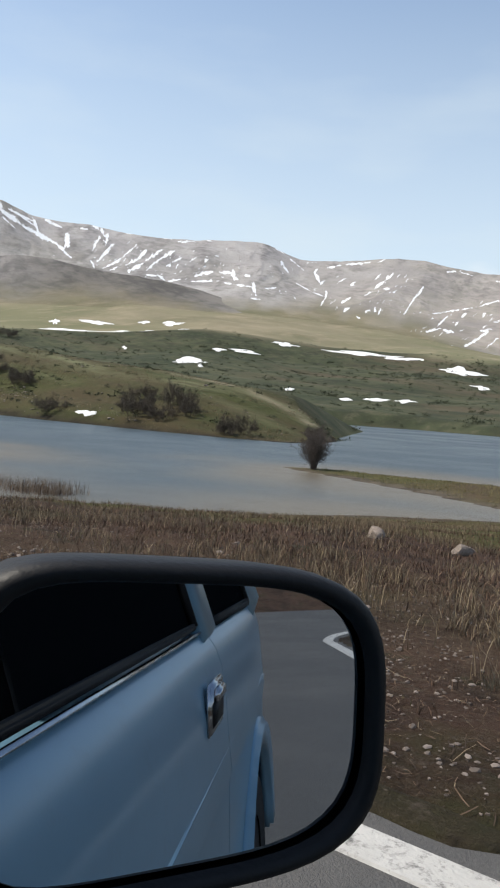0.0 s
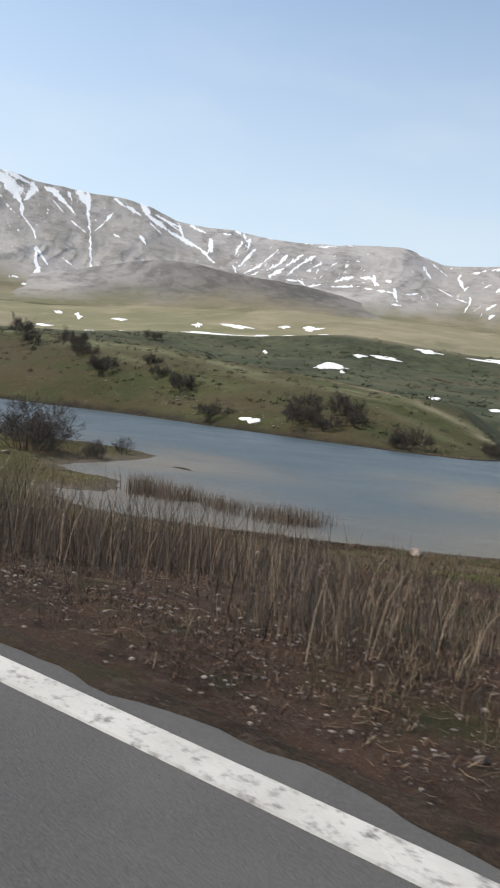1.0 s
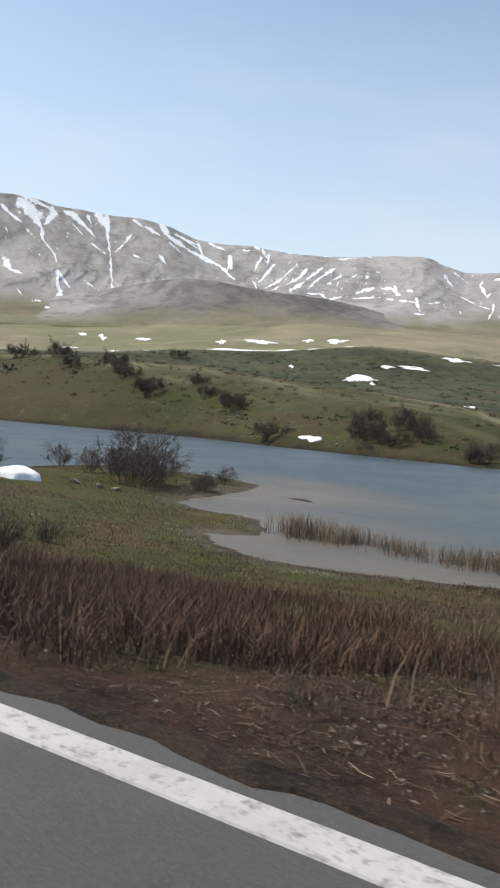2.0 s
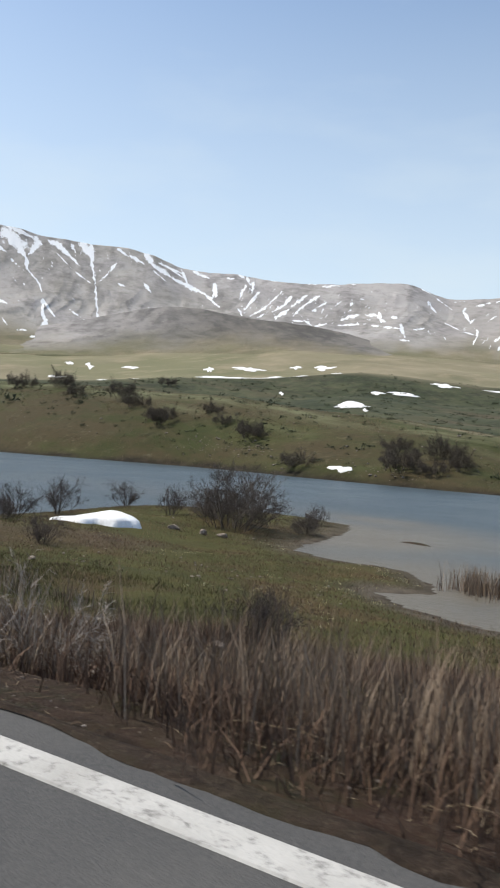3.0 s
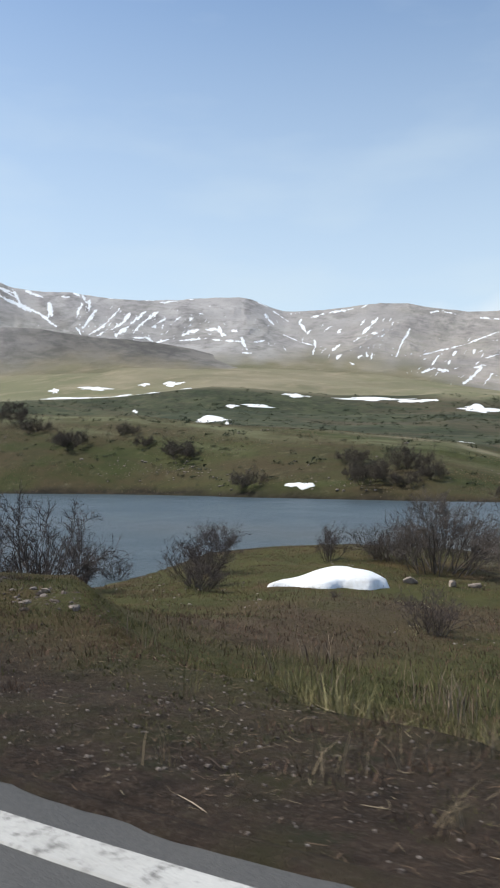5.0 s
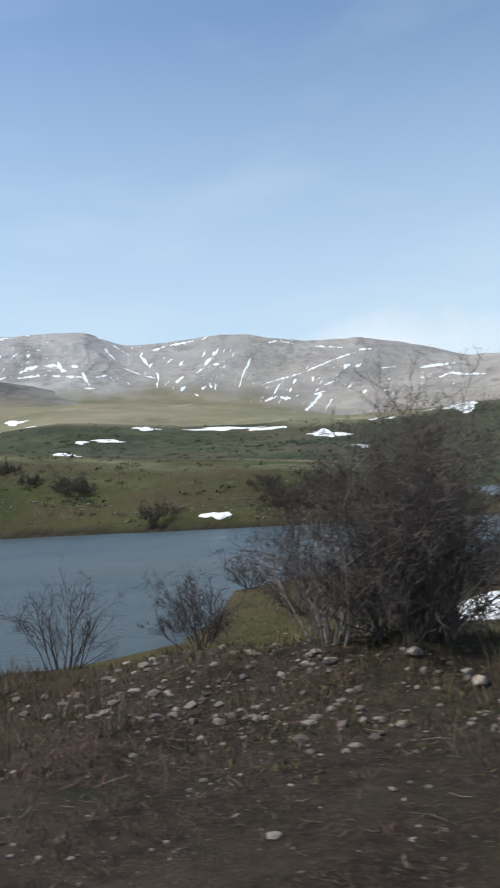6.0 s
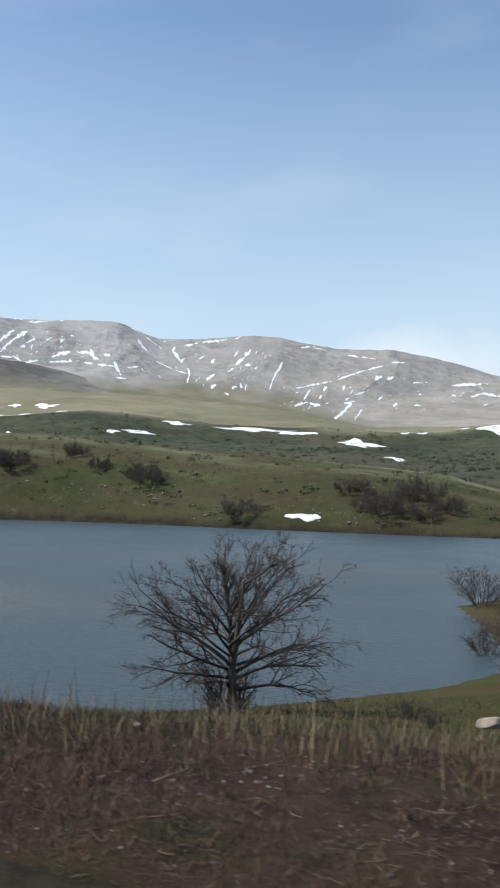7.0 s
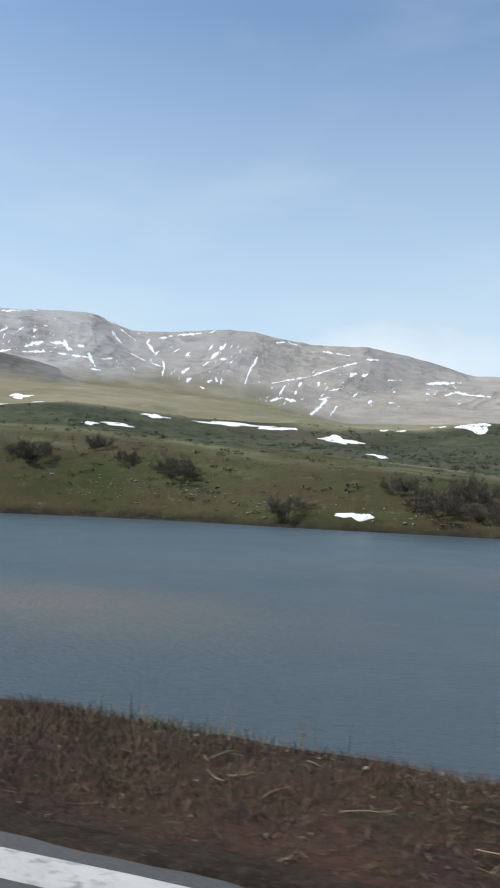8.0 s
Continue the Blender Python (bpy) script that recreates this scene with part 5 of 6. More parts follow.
# meadow turf
x, y, rs = scatter(60000, -60, -2, 1, 31, 71, lambda x, y: smooth(offs(x, y), 6.5, 9) * wet_far(x, y) * shingle(x, y, 2.5, 72, -0.5, 0.3) * (0.2 + 0.55 * smooth(-x, 10, 18)))
blades("meadow_turf", x, y, rs, 0.06, 0.008, 0.8, FRESH, "short olive-green turf of the lakeside meadow", 3, 0.12)
x, y, rs = scatter(80000, -60, 2, 0, 31, 73, lambda x, y: smooth(offs(x, y), 5.5, 8) * wet_far(x, y) * shingle(x, y, 3.2, 74, -0.35, 0.3) * 0.75)
blades("withered_turf", x, y, rs, 0.09, 0.007, 0.8, RUST, "withered brown grass on the lakeside meadow", 3, 0.13)
x, y, rs = scatter(26000, -60, 0, 1, 31, 77, lambda x, y: smooth(offs(x, y), 7, 9) * wet_far(x, y) * shingle(x, y, 2.1, 78, 0.2, 0.6) * 0.6)
blades("straw_turf", x, y, rs, 0.16, 0.005, 0.8, STRAW, "pale straw tufts on the lakeside meadow", 5, 0.10)
x, y, rs = scatter(9000, -32, 10, 33, 47, 75, lambda x, y: wet_far(x, y) * 0.6)
blades("spit_grass", x, y, rs, 0.12, 0.014, 0.8, STALK, "dry grass on the low spit", 4, 0.15)
# far meadow: coarse tufts
x, y, rs = scatter(22000, -200, -50, 66, 96, 176, lambda x, y: wet_far(x, y) * shingle(x + 0.5 * y, y * 3, 9, 179, 0.0, 0.5) * 0.7)
blades("far_straw", x, y, rs, 0.16, 0.04, 0.8, STRAW, "pale straw drifts on the green far meadow", 3, 0.4)


def clumps(name, x, y, rs, size, bits, material, label, category="shrubs"):
    """Small bushes of loose leaf-sized facets with an uneven outline."""
    n = len(x)
    s = size * rs.lognormal(0, 0.4, n)
    z = lay(x, y)
    cx, cy, cz, cs = (np.repeat(v, bits) for v in (x, y, z, s))
    m = len(cx)
    d = rs.normal(0, 1, (m, 3))
    d[:, 2] = np.abs(d[:, 2]) * 0.75
    c = np.stack([cx, cy, cz], 1) + d * cs[:, None] * 0.45 * np.array((1.25, 1.25, 0.9))
    e1, e2 = rs.normal(0, 1, (m, 3)), rs.normal(0, 1, (m, 3))
    k = (cs * 0.17)[:, None]
    v = np.stack([c - e1 * k, c + e1 * k * 0.6 + e2 * k * 0.5, c + e2 * k - e1 * k * 0.2], 1).reshape(-1, 3)
    f = np.arange(3 * m).reshape(-1, 3)
    return tagged(raw(name, v, f, material), label, category, kind="stuff")


rs = np.random.default_rng(81)
az, r = rs.uniform(-2, 72, 9000), 640 * rs.uniform(0.03, 1.0, 9000) ** 0.5
x, y = polar(az, r)
ok = (r > 150) & (y > 97) & (lay(x, y) > LAKE + 0.3) & (rs.uniform(0, 1, 9000) < 0.25 + 0.75 * smooth(ripple(x, y, 45, 82) + 0.5 * ripple(x, y, 15, 83), -0.2, 0.5))
clumps("hillside_scrub", x[ok], y[ok], rs, 1.0, 44, SCRUB, "dark low scrub dotted over the far hillside")
x, y, rs = scatter(900, -200, -55, 70, 94, 84, lambda x, y: 0.3 + 0.5 * smooth(ripple(x, y, 12, 85), 0, 0.5))
clumps("meadow_scrub", x, y, rs, 0.4, 44, SCRUB, "small scrubby plants on the far meadow")


def stones(name, x, y, rs, size, material, label, flat=0.6, plain=False):
    """Uneven small stones, each a squashed lump of ten or twenty facets."""
    n = len(x)
    s = size * np.clip(rs.lognormal(0, 0.5, n), 0.3, 2.3)
    g = (1 + 5 ** 0.5) / 2
    base = np.array([(-1, g, 0), (1, g, 0), (-1, -g, 0), (1, -g, 0), (0, -1, g), (0, 1, g), (0, -1, -g), (0, 1, -g), (g, 0, -1), (g, 0, 1), (-g, 0, -1), (-g, 0, 1)]) / 1.9
    q = np.array([(0, 11, 5), (0, 5, 1), (0, 1, 7), (0, 7, 10), (0, 10, 11), (1, 5, 9), (5, 11, 4), (11, 10, 2), (10, 7, 6), (7, 1, 8),
                  (3, 9, 4), (3, 4, 2), (3, 2, 6), (3, 6, 8), (3, 8, 9), (4, 9, 5), (2, 4, 11), (6, 2, 10), (8, 6, 7), (9, 8, 1)])
    if plain:
        base = np.array([(-1, -1, -1), (1, -1, -1), (1, 1, -1), (-1, 1, -1), (-0.7, -0.8, 1), (0.8, -0.7, 0.8), (0.7, 0.8, 1), (-0.8, 0.6, 0.7)]) * 0.62
        q = np.array([(4, 5, 6), (4, 6, 7), (0, 1, 5), (0, 5, 4), (1, 2, 6), (1, 6, 5), (2, 3, 7), (2, 7, 6), (3, 0, 4), (3, 4, 7)])
    m = len(base)
    v = base[None] * rs.uniform(0.7, 1.1, (n, m, 1)) * rs.uniform(0.6, 1.25, (n, 1, 3))
    a = rs.uniform(0, 6.28, n)
    ca, sa_ = np.cos(a)[:, None], np.sin(a)[:, None]
    vx, vy = v[:, :, 0] * ca - v[:, :, 1] * sa_, v[:, :, 0] * sa_ + v[:, :, 1] * ca
    z = lay(x, y)
    v = np.stack([x[:, None] + vx * s[:, None], y[:, None] + vy * s[:, None], z[:, None] + (v[:, :, 2] * flat + 0.2 * flat) * s[:, None]], 2).reshape(-1, 3)
    f = (np.arange(n)[:, None, None] * m + q[None]).reshape(-1, 3)
    return tagged(raw(name, v, f, material), label, "stones", kind="stuff")


x, y, rs = scatter(330000, -64, 4, -7, 9, 91, lambda x, y: band(offs(x, y), 2.8, 7.4, 0.3) * (0.22 + 0.78 * shingle(x, y, 1.5, 92, -0.1, 0.6)) * 0.36)
stones("gravel", x, y, rs, 0.0095, PEBBLE, "pale pebbles strewn over the brown verge", plain=True)
x, y, rs = scatter(9000, -70, 5, -7, 9, 93, lambda x, y: band(offs(x, y), 3.0, 8.0, 0.3) * np.interp(x, [-60, -45.5, -43, -38, -36, -30, -12, -9, -6, 0], [0.12, 0.14, 0.6, 0.8, 0.3, 0.15, 0.15, 0.4, 0.35, 0.3]) * (0.3 + 0.7 * shingle(x, y, 1.1, 192, 0, 0.5)))
stones("cobbles", x, y, rs, 0.02, PEBBLE, "pinkish-grey cobbles lying on the stony verge")
x, y, rs = scatter(10000, -47, -37.5, -5, 3, 94, lambda x, y: np.interp(x, [-44.0, -42.0], [0.08, 1.0]) * band(offs(x, y), 4.9, 7.4, 0.4) * (0.25 + 0.75 * shingle(x, y, 0.9, 194, 0, 0.5)) * 0.7)
stones("rubble", x, y, rs, 0.026, PEBBLE, "grey rubble below the roadside thicket")
x, y, rs = scatter(9000, -56, -8, 6, 30, 95, lambda x, y: wet_far(x, y) * 0.3 * smooth(ripple(x, y, 4, 96), -0.1, 0.5))
stones("meadow_stones", x, y, rs, 0.03, STONE, "small pale stones in the meadow turf")
x, y, rs = scatter(9000, -200, -52, 69, 92, 97, lambda x, y: wet_far(x, y) * (0.012 + 0.9 * np.exp(-((x + 113.8) / 4) ** 2 - ((y - 73) / 2) ** 2) + 0.8 * np.exp(-((x + 104) / 4) ** 2 - ((y - 74) / 1.6) ** 2) + 0.6 * np.exp(-((x + 94) / 3) ** 2 - ((y - 71.3) / 1.5) ** 2) + 0.7 * np.exp(-((x + 77) / 5) ** 2 - ((y - 71) / 1.6) ** 2)))
stones("far_stones", x, y, rs, 0.13, STONE, "pale rocks scattered over the far meadow")


x, y, rs = scatter(26000, -12, 3, -2, 8, 118, lambda x, y: band(offs(x, y), 2.9, 5.2, 0.3) * (0.2 + 0.8 * shingle(x, y, 0.8, 119, -0.2, 0.4)) * np.interp(x, [-11, -9, 1], [0.3, 1.0, 0.8]))
stones("verge_rubble", x, y, rs, 0.0115, PEBBLE, "pale pinkish rubble strewn along the road edge", 0.5)


def boulder(x, y, size, seed, label, flat=0.7):
    bm = bmesh.new()
    bmesh.ops.create_icosphere(bm, subdivisions=3, radius=1.0)
    rs = np.random.default_rng(seed)
    cuts = [Vector(rs.normal(0, 1, 3)).normalized() for _ in range(14)]
    lims = rs.uniform(0.42, 0.8, 14)
    for v in bm.verts:
        for c, lim in zip(cuts, lims):
            d = v.co.dot(c)
            if d > lim:
                v.co -= c * (d - lim) * 0.93
        v.co += v.co.normalized() * 0.05 * noise.noise(v.co * 2.5 + Vector((seed, 0, 0)))
        v.co = Vector((v.co.x * size, v.co.y * size * 0.8, v.co.z * size * flat))
    ob = part("boulder", bm, BOULDER)
    ob.location = (x, y, float(lay(x, y)) + size * flat * 0.35)
    ob.rotation_euler = (0, 0, seed * 1.7)
    return tagged(ob, label, "rock", "pale rocks by the lake")


ROCKS = [(-48.6, 4.36, 0.29), (-50.15, 3.5, 0.21), (-49.3, 4.0, 0.18), (-42.0, 15.7, 0.27), (-40.9, 16.3, 0.22), (-40.4, 16.9, 0.24), (-3.6, 8.9, 0.17), (-2.6, 9.4, 0.19), (-24.6, 3.6, 0.16),
         (-34.2, 5.6, 0.1), (-27.9, 0.45, 0.32), (-32.5, 0.9, 0.15), (-34.4, 4.5, 0.08), (-45.2, -2.65, 0.1), (-40.1, -1.75, 0.2), (-40.4, -2.35, 0.11), (-40.9, -2.0, 0.1), (-39.7, -2.1, 0.15), (-41.5, -2.1, 0.1), (-42.6, 0.2, 0.09), (-42.1, -0.4, 0.08), (-39.8, -2.4, 0.07), (-40.5, -2.2, 0.08),
         (-46.4, -2.0, 0.07), (-58.0, -4.4, 0.035), (-16.6, 17.0, 0.25), (-57.7, -3.9, 0.045), (-50.9, -3.6, 0.05), (-37.2, -1.6, 0.12), (-38.4, -1.0, 0.1)]
for i, (x, y, s) in enumerate(ROCKS):
    boulder(x, y, s * (1.0 if y > 2.5 else 0.72), i + 1, "weathered pale rock lying beside the lake meadow" if y > 0 else "small pale stone on the gravel verge")


def stick(name, x, y, length, turn, rise, seed, label, thick=0.005):
    """A dry fallen branch with a few side twigs."""
    g = Plant(seed)
    plan = dict(bits=(5, 3), bend=(0.12, 0.2), lift=(0.0, 0.0), kids=(5,), split=2, shrink=(0.35,), open=(0.8,), thin=0.0025)
    plan["from"] = (0.2,)
    a = radians(turn)
    g.grow(np.zeros(3), np.array((math.cos(a), math.sin(a), rise)), length, thick, 0, plan)
    ob = raw(name, g.lv, g.lf, STRAW)
    ob.location = (x, y, float(lay(x, y)) + 0.02)
    return tagged(ob, label, "branch", "fallen dry branches")


for i, (x, y, l, t, rise) in enumerate(((-58.75, -4.77, 0.17, 60, 0.3), (-58.5, -5.1, 0.2, 150, 0.1), (-58.53, -5.0, 0.16, 20, 0.1), (-58.24, -5.24, 0.14, 60, 0.1), (-58.42, -4.25, 0.2, 150, 3.0),
                                        (-58.46, -4.22, 0.16, 330, 3.0), (-57.86, -5.23, 0.24, 20, 0.02), (-57.26, -5.31, 0.22, 0, 0.05), (-57.87, -5.89, 0.12, 80, 0.2), (-58.3, -4.5, 0.2, 10, 0.02), (-50.1, -4.6, 0.2, 60, 0.05), (-17.0, -1.2, 0.8, 190, 0.25), (-20.6, -1.6, 0.9, 150, 0.4),
                                        (-18.6, -1.4, 0.7, 20, 0.3), (-53.0, -5.2, 0.26, 15, 0.03), (-53.6, -4.6, 0.24, 160, 0.04), (-24.3, -1.0, 0.9, 140, 0.5))):
    stick("fallen_branch", x, y, l, t, rise, 200 + i, "pale dry broken branch lying on the verge")
# litter of the verge: straw, twigs, dead leaves and low dead plants
x, y, rs = scatter(330000, -64, 3, -7, 8, 98, lambda x, y: band(offs(x, y), 2.9, 8.0, 0.3) * (0.25 + 0.75 * shingle(x, y, 1.1, 100, -0.3, 0.5)) * np.interp(x, [-58, -50, -46, -37, -30, -9, -4, 2], [0.09, 0.09, 0.06, 0.06, 0.2, 0.4, 0.25, 0.15]))
lying("fallen_straw", x, y, rs, 0.07, 0.0017, STRAW, "fallen straw stems strewn on the verge", "straw")
x, y, rs = scatter(330000, -64, 3, -7, 8, 101, lambda x, y: band(offs(x, y), 2.8, 8.0, 0.3) * (0.25 + 0.75 * shingle(x, y, 0.9, 102, -0.3, 0.5)) * 0.8)
lying("dead_twigs", x, y, rs, 0.055, 0.0022, LITTER, "dark dead twigs and leaves lying on the verge")
x, y, rs = scatter(1300, -70, 3, -7, 8, 107, lambda x, y: band(offs(x, y), 3.0, 7.6, 0.3) * 0.6)
lying("broken_stalks", x, y, rs, 0.17, 0.0024, REED, "pale broken stalks lying across the verge")
x, y, rs = scatter(110000, -64, 3, -7, 8, 103, lambda x, y: band(offs(x, y), 3.0, 7.6, 0.4) * shingle(x, y, 1.3, 104, -0.1, 0.5) * 0.6)
blades("dead_plants", x, y, rs, 0.075, 0.0032, 0.95, RUST, "low rusty dead plants on the verge", 7, 0.035)
x, y, rs = scatter(50000, -64, 3, -7, 8, 105, lambda x, y: band(offs(x, y), 3.0, 7.6, 0.4) * shingle(x, y, 1.6, 106, 0.15, 0.6) * 0.6)
blades("verge_green", x, y, rs, 0.05, 0.004, 0.8, FRESH, "small green shoots between the litter", 6, 0.05)
x, y, rs = scatter(22000, -64, -30, -7, 3, 108, lambda x, y: band(offs(x, y), 4.3, 7.8, 0.4) * shingle(x, y, 0.9, 109, -0.1, 0.5) * np.interp(x, [-60, -48, -37, -31], [0.5, 1.0, 1.0, 0.5]) * 0.6)
blades("verge_weeds", x, y, rs, 0.06, 0.006, 0.9, FRESH, "small green weeds among the stones", 9, 0.04, "weeds")
x, y, rs = scatter(26000, -64, 2, -7, 8, 110, lambda x, y: band(offs(x, y), 3.6, 7.8, 0.4) * shingle(x, y, 0.7, 111, -0.3, 0.4) * 0.8)
blades("dead_weeds", x, y, rs, 0.08, 0.004, 0.9, RUST, "rusty dead weeds on the verge", 12, 0.05, "weeds")
x, y, rs = scatter(62000, -62, -43, -7, 2, 112, lambda x, y: np.interp(x, [-51, -47, -44], [1.0, 0.6, 0.25]) * band(offs(x, y), 3.0, 7.0, 0.3) * shingle(x, y, 1.2, 113, -0.5, 0.3) * 0.8)
blades("rusty_verge_grass", x, y, rs, 0.095, 0.0022, 0.95, RUST, "reddish-brown dead grass matted on the verge", 5, 0.06)
# a low bar of mud just above the water
heap_v, heap_f = drape(lambda u, v: (-37.2 + 1.1 * u, 25.0 + 0.28 * v), 36, 5, 0.0, 77, 0.3)
heap_v = [(p[0], p[1], LAKE - 0.1 + 0.17 * (1 - (i // 36 / 5 - 1) ** 2)) for i, p in enumerate(heap_v)]
tagged(raw("mud_bar", heap_v, heap_f, GROUND, smooth=True), "dark low mud bar in the shallow water", "mud bar")
# dark drift wood and mud lumps at the near shore
x, y, rs = scatter(5000, -21, -17.5, 14.2, 17.5, 99, lambda x, y: wet_far(x, y) * 0.8)
clumps("shore_debris", x, y, rs, 0.05, 14, LITTER, "dark matted debris along the near shore", "debris")


# ---- the car with its door mirror ----
def coat_material():
    k = Mat("pale_blue_paint", 0.38, spec=0.4).local()
    c = k.mix(k.ramp(k.noise(1.6, 4), 0.4, 0.65), (0.225, 0.410, 0.525), (0.255, 0.450, 0.570))
    c = k.mix(k.ramp(k.noise(18, 5, 0.7), 0.55, 0.75, 0, 0.25), c, (0.20, 0.26, 0.28))
    k.b.inputs["Coat Weight"].default_value, k.b.inputs["Coat Roughness"].default_value = 0.45, 0.12
    return k.colour(c).m


def plain_material(name, colour, rough, metal=0.0, grain=40.0):
    k = Mat(name, rough, metal, 0.3).local()
    c = k.mix(k.ramp(k.noise(grain, 4), 0.4, 0.7, 0, 0.35), colour, tuple(v * 0.6 for v in colour))
    return k.colour(c).bump(k.noise(grain * 6, 2), 0.001, 0.4).m


BLUE = coat_material()
BLACK = plain_material("black_plastic", (0.008, 0.008, 0.009), 0.55)
RUBBER = plain_material("black_rubber", (0.02, 0.02, 0.02), 0.8)
CHROME = plain_material("worn_chrome", (0.62, 0.63, 0.65), 0.15, 1.0)
LINING = plain_material("dark_cabin_cloth", (0.012, 0.012, 0.013), 0.95)
STEEL = plain_material("grey_steel", (0.22, 0.22, 0.23), 0.45, 0.7)
kg = Mat("tinted_window", 0.35, 0.0, 0.0)
kg.colour((0.006, 0.007, 0.008))
PANE = kg.m
km = Mat("silvered_mirror", 0.012, 1.0)
km.colour((0.48, 0.53, 0.585))
SILVER = km.m

MIDDLE = 0.66                     # the car's middle lies this far to the left of the eye
SILL = [(1.105, 0.125), (1.075, 0.146), (1.04, 0.158), (0.98, 0.166), (0.90, 0.171), (0.835, 0.177), (0.815, 0.171), (0.70, 0.170), (0.58, 0.163), (0.48, 0.150), (0.40, 0.130)]
WHEELS = (1.02, -1.78)


def arch_floor(x):
    """Lower edge of the body, lifted over the wheels."""
    z = 0.40
    for c in WHEELS:
        if abs(x - c) < 0.41:
            z = max(z, 0.34 + math.sqrt(0.41 ** 2 - (x - c) ** 2))
    return z


def flank(name, x0, x1, parent, mirror=1, label=""):
    """Curved sheet of one side of the body between two lengthwise places."""
    bm = bmesh.new()
    n = max(2, int(abs(x1 - x0) / 0.035))
    rows = []
    for i in range(n + 1):
        x = x0 + (x1 - x0) * i / n
        low = arch_floor(x)
        col = []
        for z, l in SILL:
            zz = max(z, low) if z < 0.82 else z
            taper = 0.05 * max(0, (abs(x + 0.4) - 1.2)) ** 2
            y = -(l - taper) if mirror > 0 else 2 * MIDDLE + (l - taper)
            col.append(bm.verts.new((x, y, zz)))
        inner = bm.verts.new((x, col[-1].co.y + 0.10 * mirror, col[-1].co.z + 0.002))
        col.append(inner)
        col.insert(0, bm.verts.new((x, col[0].co.y + 0.05 * mirror, col[0].co.z + 0.004)))
        rows.append(col)
    for a, b in zip(rows[:-1], rows[1:]):
        for j in range(len(a) - 1):
            if len({tuple(round(c, 4) for c in v.co) for v in (a[j], b[j], b[j + 1], a[j + 1])}) == 4:
                f = bm.faces.new((a[j], b[j], b[j + 1], a[j + 1]))
                f.smooth = True
    bmesh.ops.recalc_face_normals(bm, faces=bm.faces)
    return part(name, bm, BLUE, parent, label)


def beam(name, pts, widths, material, parent, label="", bevel=0.008):
    """A bar with a rectangular section through points; widths are (across, through)."""
    bm = bmesh.new()
    w, t = widths
    rings = []
    for i, p in enumerate(pts):
        p = Vector(p)
        d = (Vector(pts[min(i + 1, len(pts) - 1)]) - Vector(pts[max(i - 1, 0)])).normalized()
        s = d.cross(Vector((0, 1, 0.15))).normalized()
        u = s.cross(d).normalized()
        rings.append([bm.verts.new(p + s * a * w / 2 + u * b * t / 2) for a, b in ((-1, -1), (1, -1), (1, 1), (-1, 1))])
    for a, b in zip(rings[:-1], rings[1:]):
        for k in range(4):
            bm.faces.new((a[k], a[(k + 1) % 4], b[(k + 1) % 4], b[k]))
    bm.faces.new(rings[0])
    bm.faces.new(rings[-1][::-1])
    bmesh.ops.recalc_face_normals(bm, faces=bm.faces)
    bmesh.ops.bevel(bm, geom=[e for e in bm.edges], offset=min(bevel, w * 0.3, t * 0.3), segments=2, affect="EDGES")
    for f in bm.faces:
        f.smooth = True
    return part(name, bm, material, parent, label)


def block(name, lo, hi, material, parent, bevel=0.02, label=""):
    bm = bmesh.new()
    bmesh.ops.create_cube(bm, size=1.0)
    for v in bm.verts:
        v.co = Vector([(a + b) / 2 + c * (b - a) for a, b, c in zip(lo, hi, v.co)])
    bmesh.ops.bevel(bm, geom=bm.edges[:], offset=bevel, segments=3, affect="EDGES")
    for f in bm.faces:
        f.smooth = True
    return part(name, bm, material, parent, label)


def plate(name, corners, thick, material, parent, label=""):
    """A flat four-cornered sheet with a little thickness."""
    bm = bmesh.new()
    c = [Vector(p) for p in corners]
    n = (c[1] - c[0]).cross(c[3] - c[0]).normalized() * thick
    a = [bm.verts.new(p) for p in c]
    b = [bm.verts.new(p + n) for p in c]
    bm.faces.new(a[::-1])
    bm.faces.new(b)
    for k in range(4):
        bm.faces.new((a[k], a[(k + 1) % 4], b[(k + 1) % 4], b[k]))
    return part(name, bm, material, parent, label)


def side_y(z, side):
    """Sideways place of the window plane at a height."""
    l = 0.125 - 0.30 * (z - 1.105)
    return -l if side > 0 else 2 * MIDDLE + l


def lathe(name, profile, centre, material, parent, label="", seg=40):
    """A body turned about the car's cross axis: profile of (radius, y)."""
    bm = bmesh.new()
    rings = [[bm.verts.new((centre[0] + r * math.cos(2 * math.pi * k / seg), centre[1] + y, centre[2] + r * math.sin(2 * math.pi * k / seg))) for k in range(seg)] for r, y in profile]
    for a, b in zip(rings[:-1], rings[1:]):
        for k in range(seg):
            f = bm.faces.new((a[k], a[(k + 1) % seg], b[(k + 1) % seg], b[k]))
            f.smooth = True
    bmesh.ops.recalc_face_normals(bm, faces=bm.faces)
    return part(name, bm, material, parent, label)


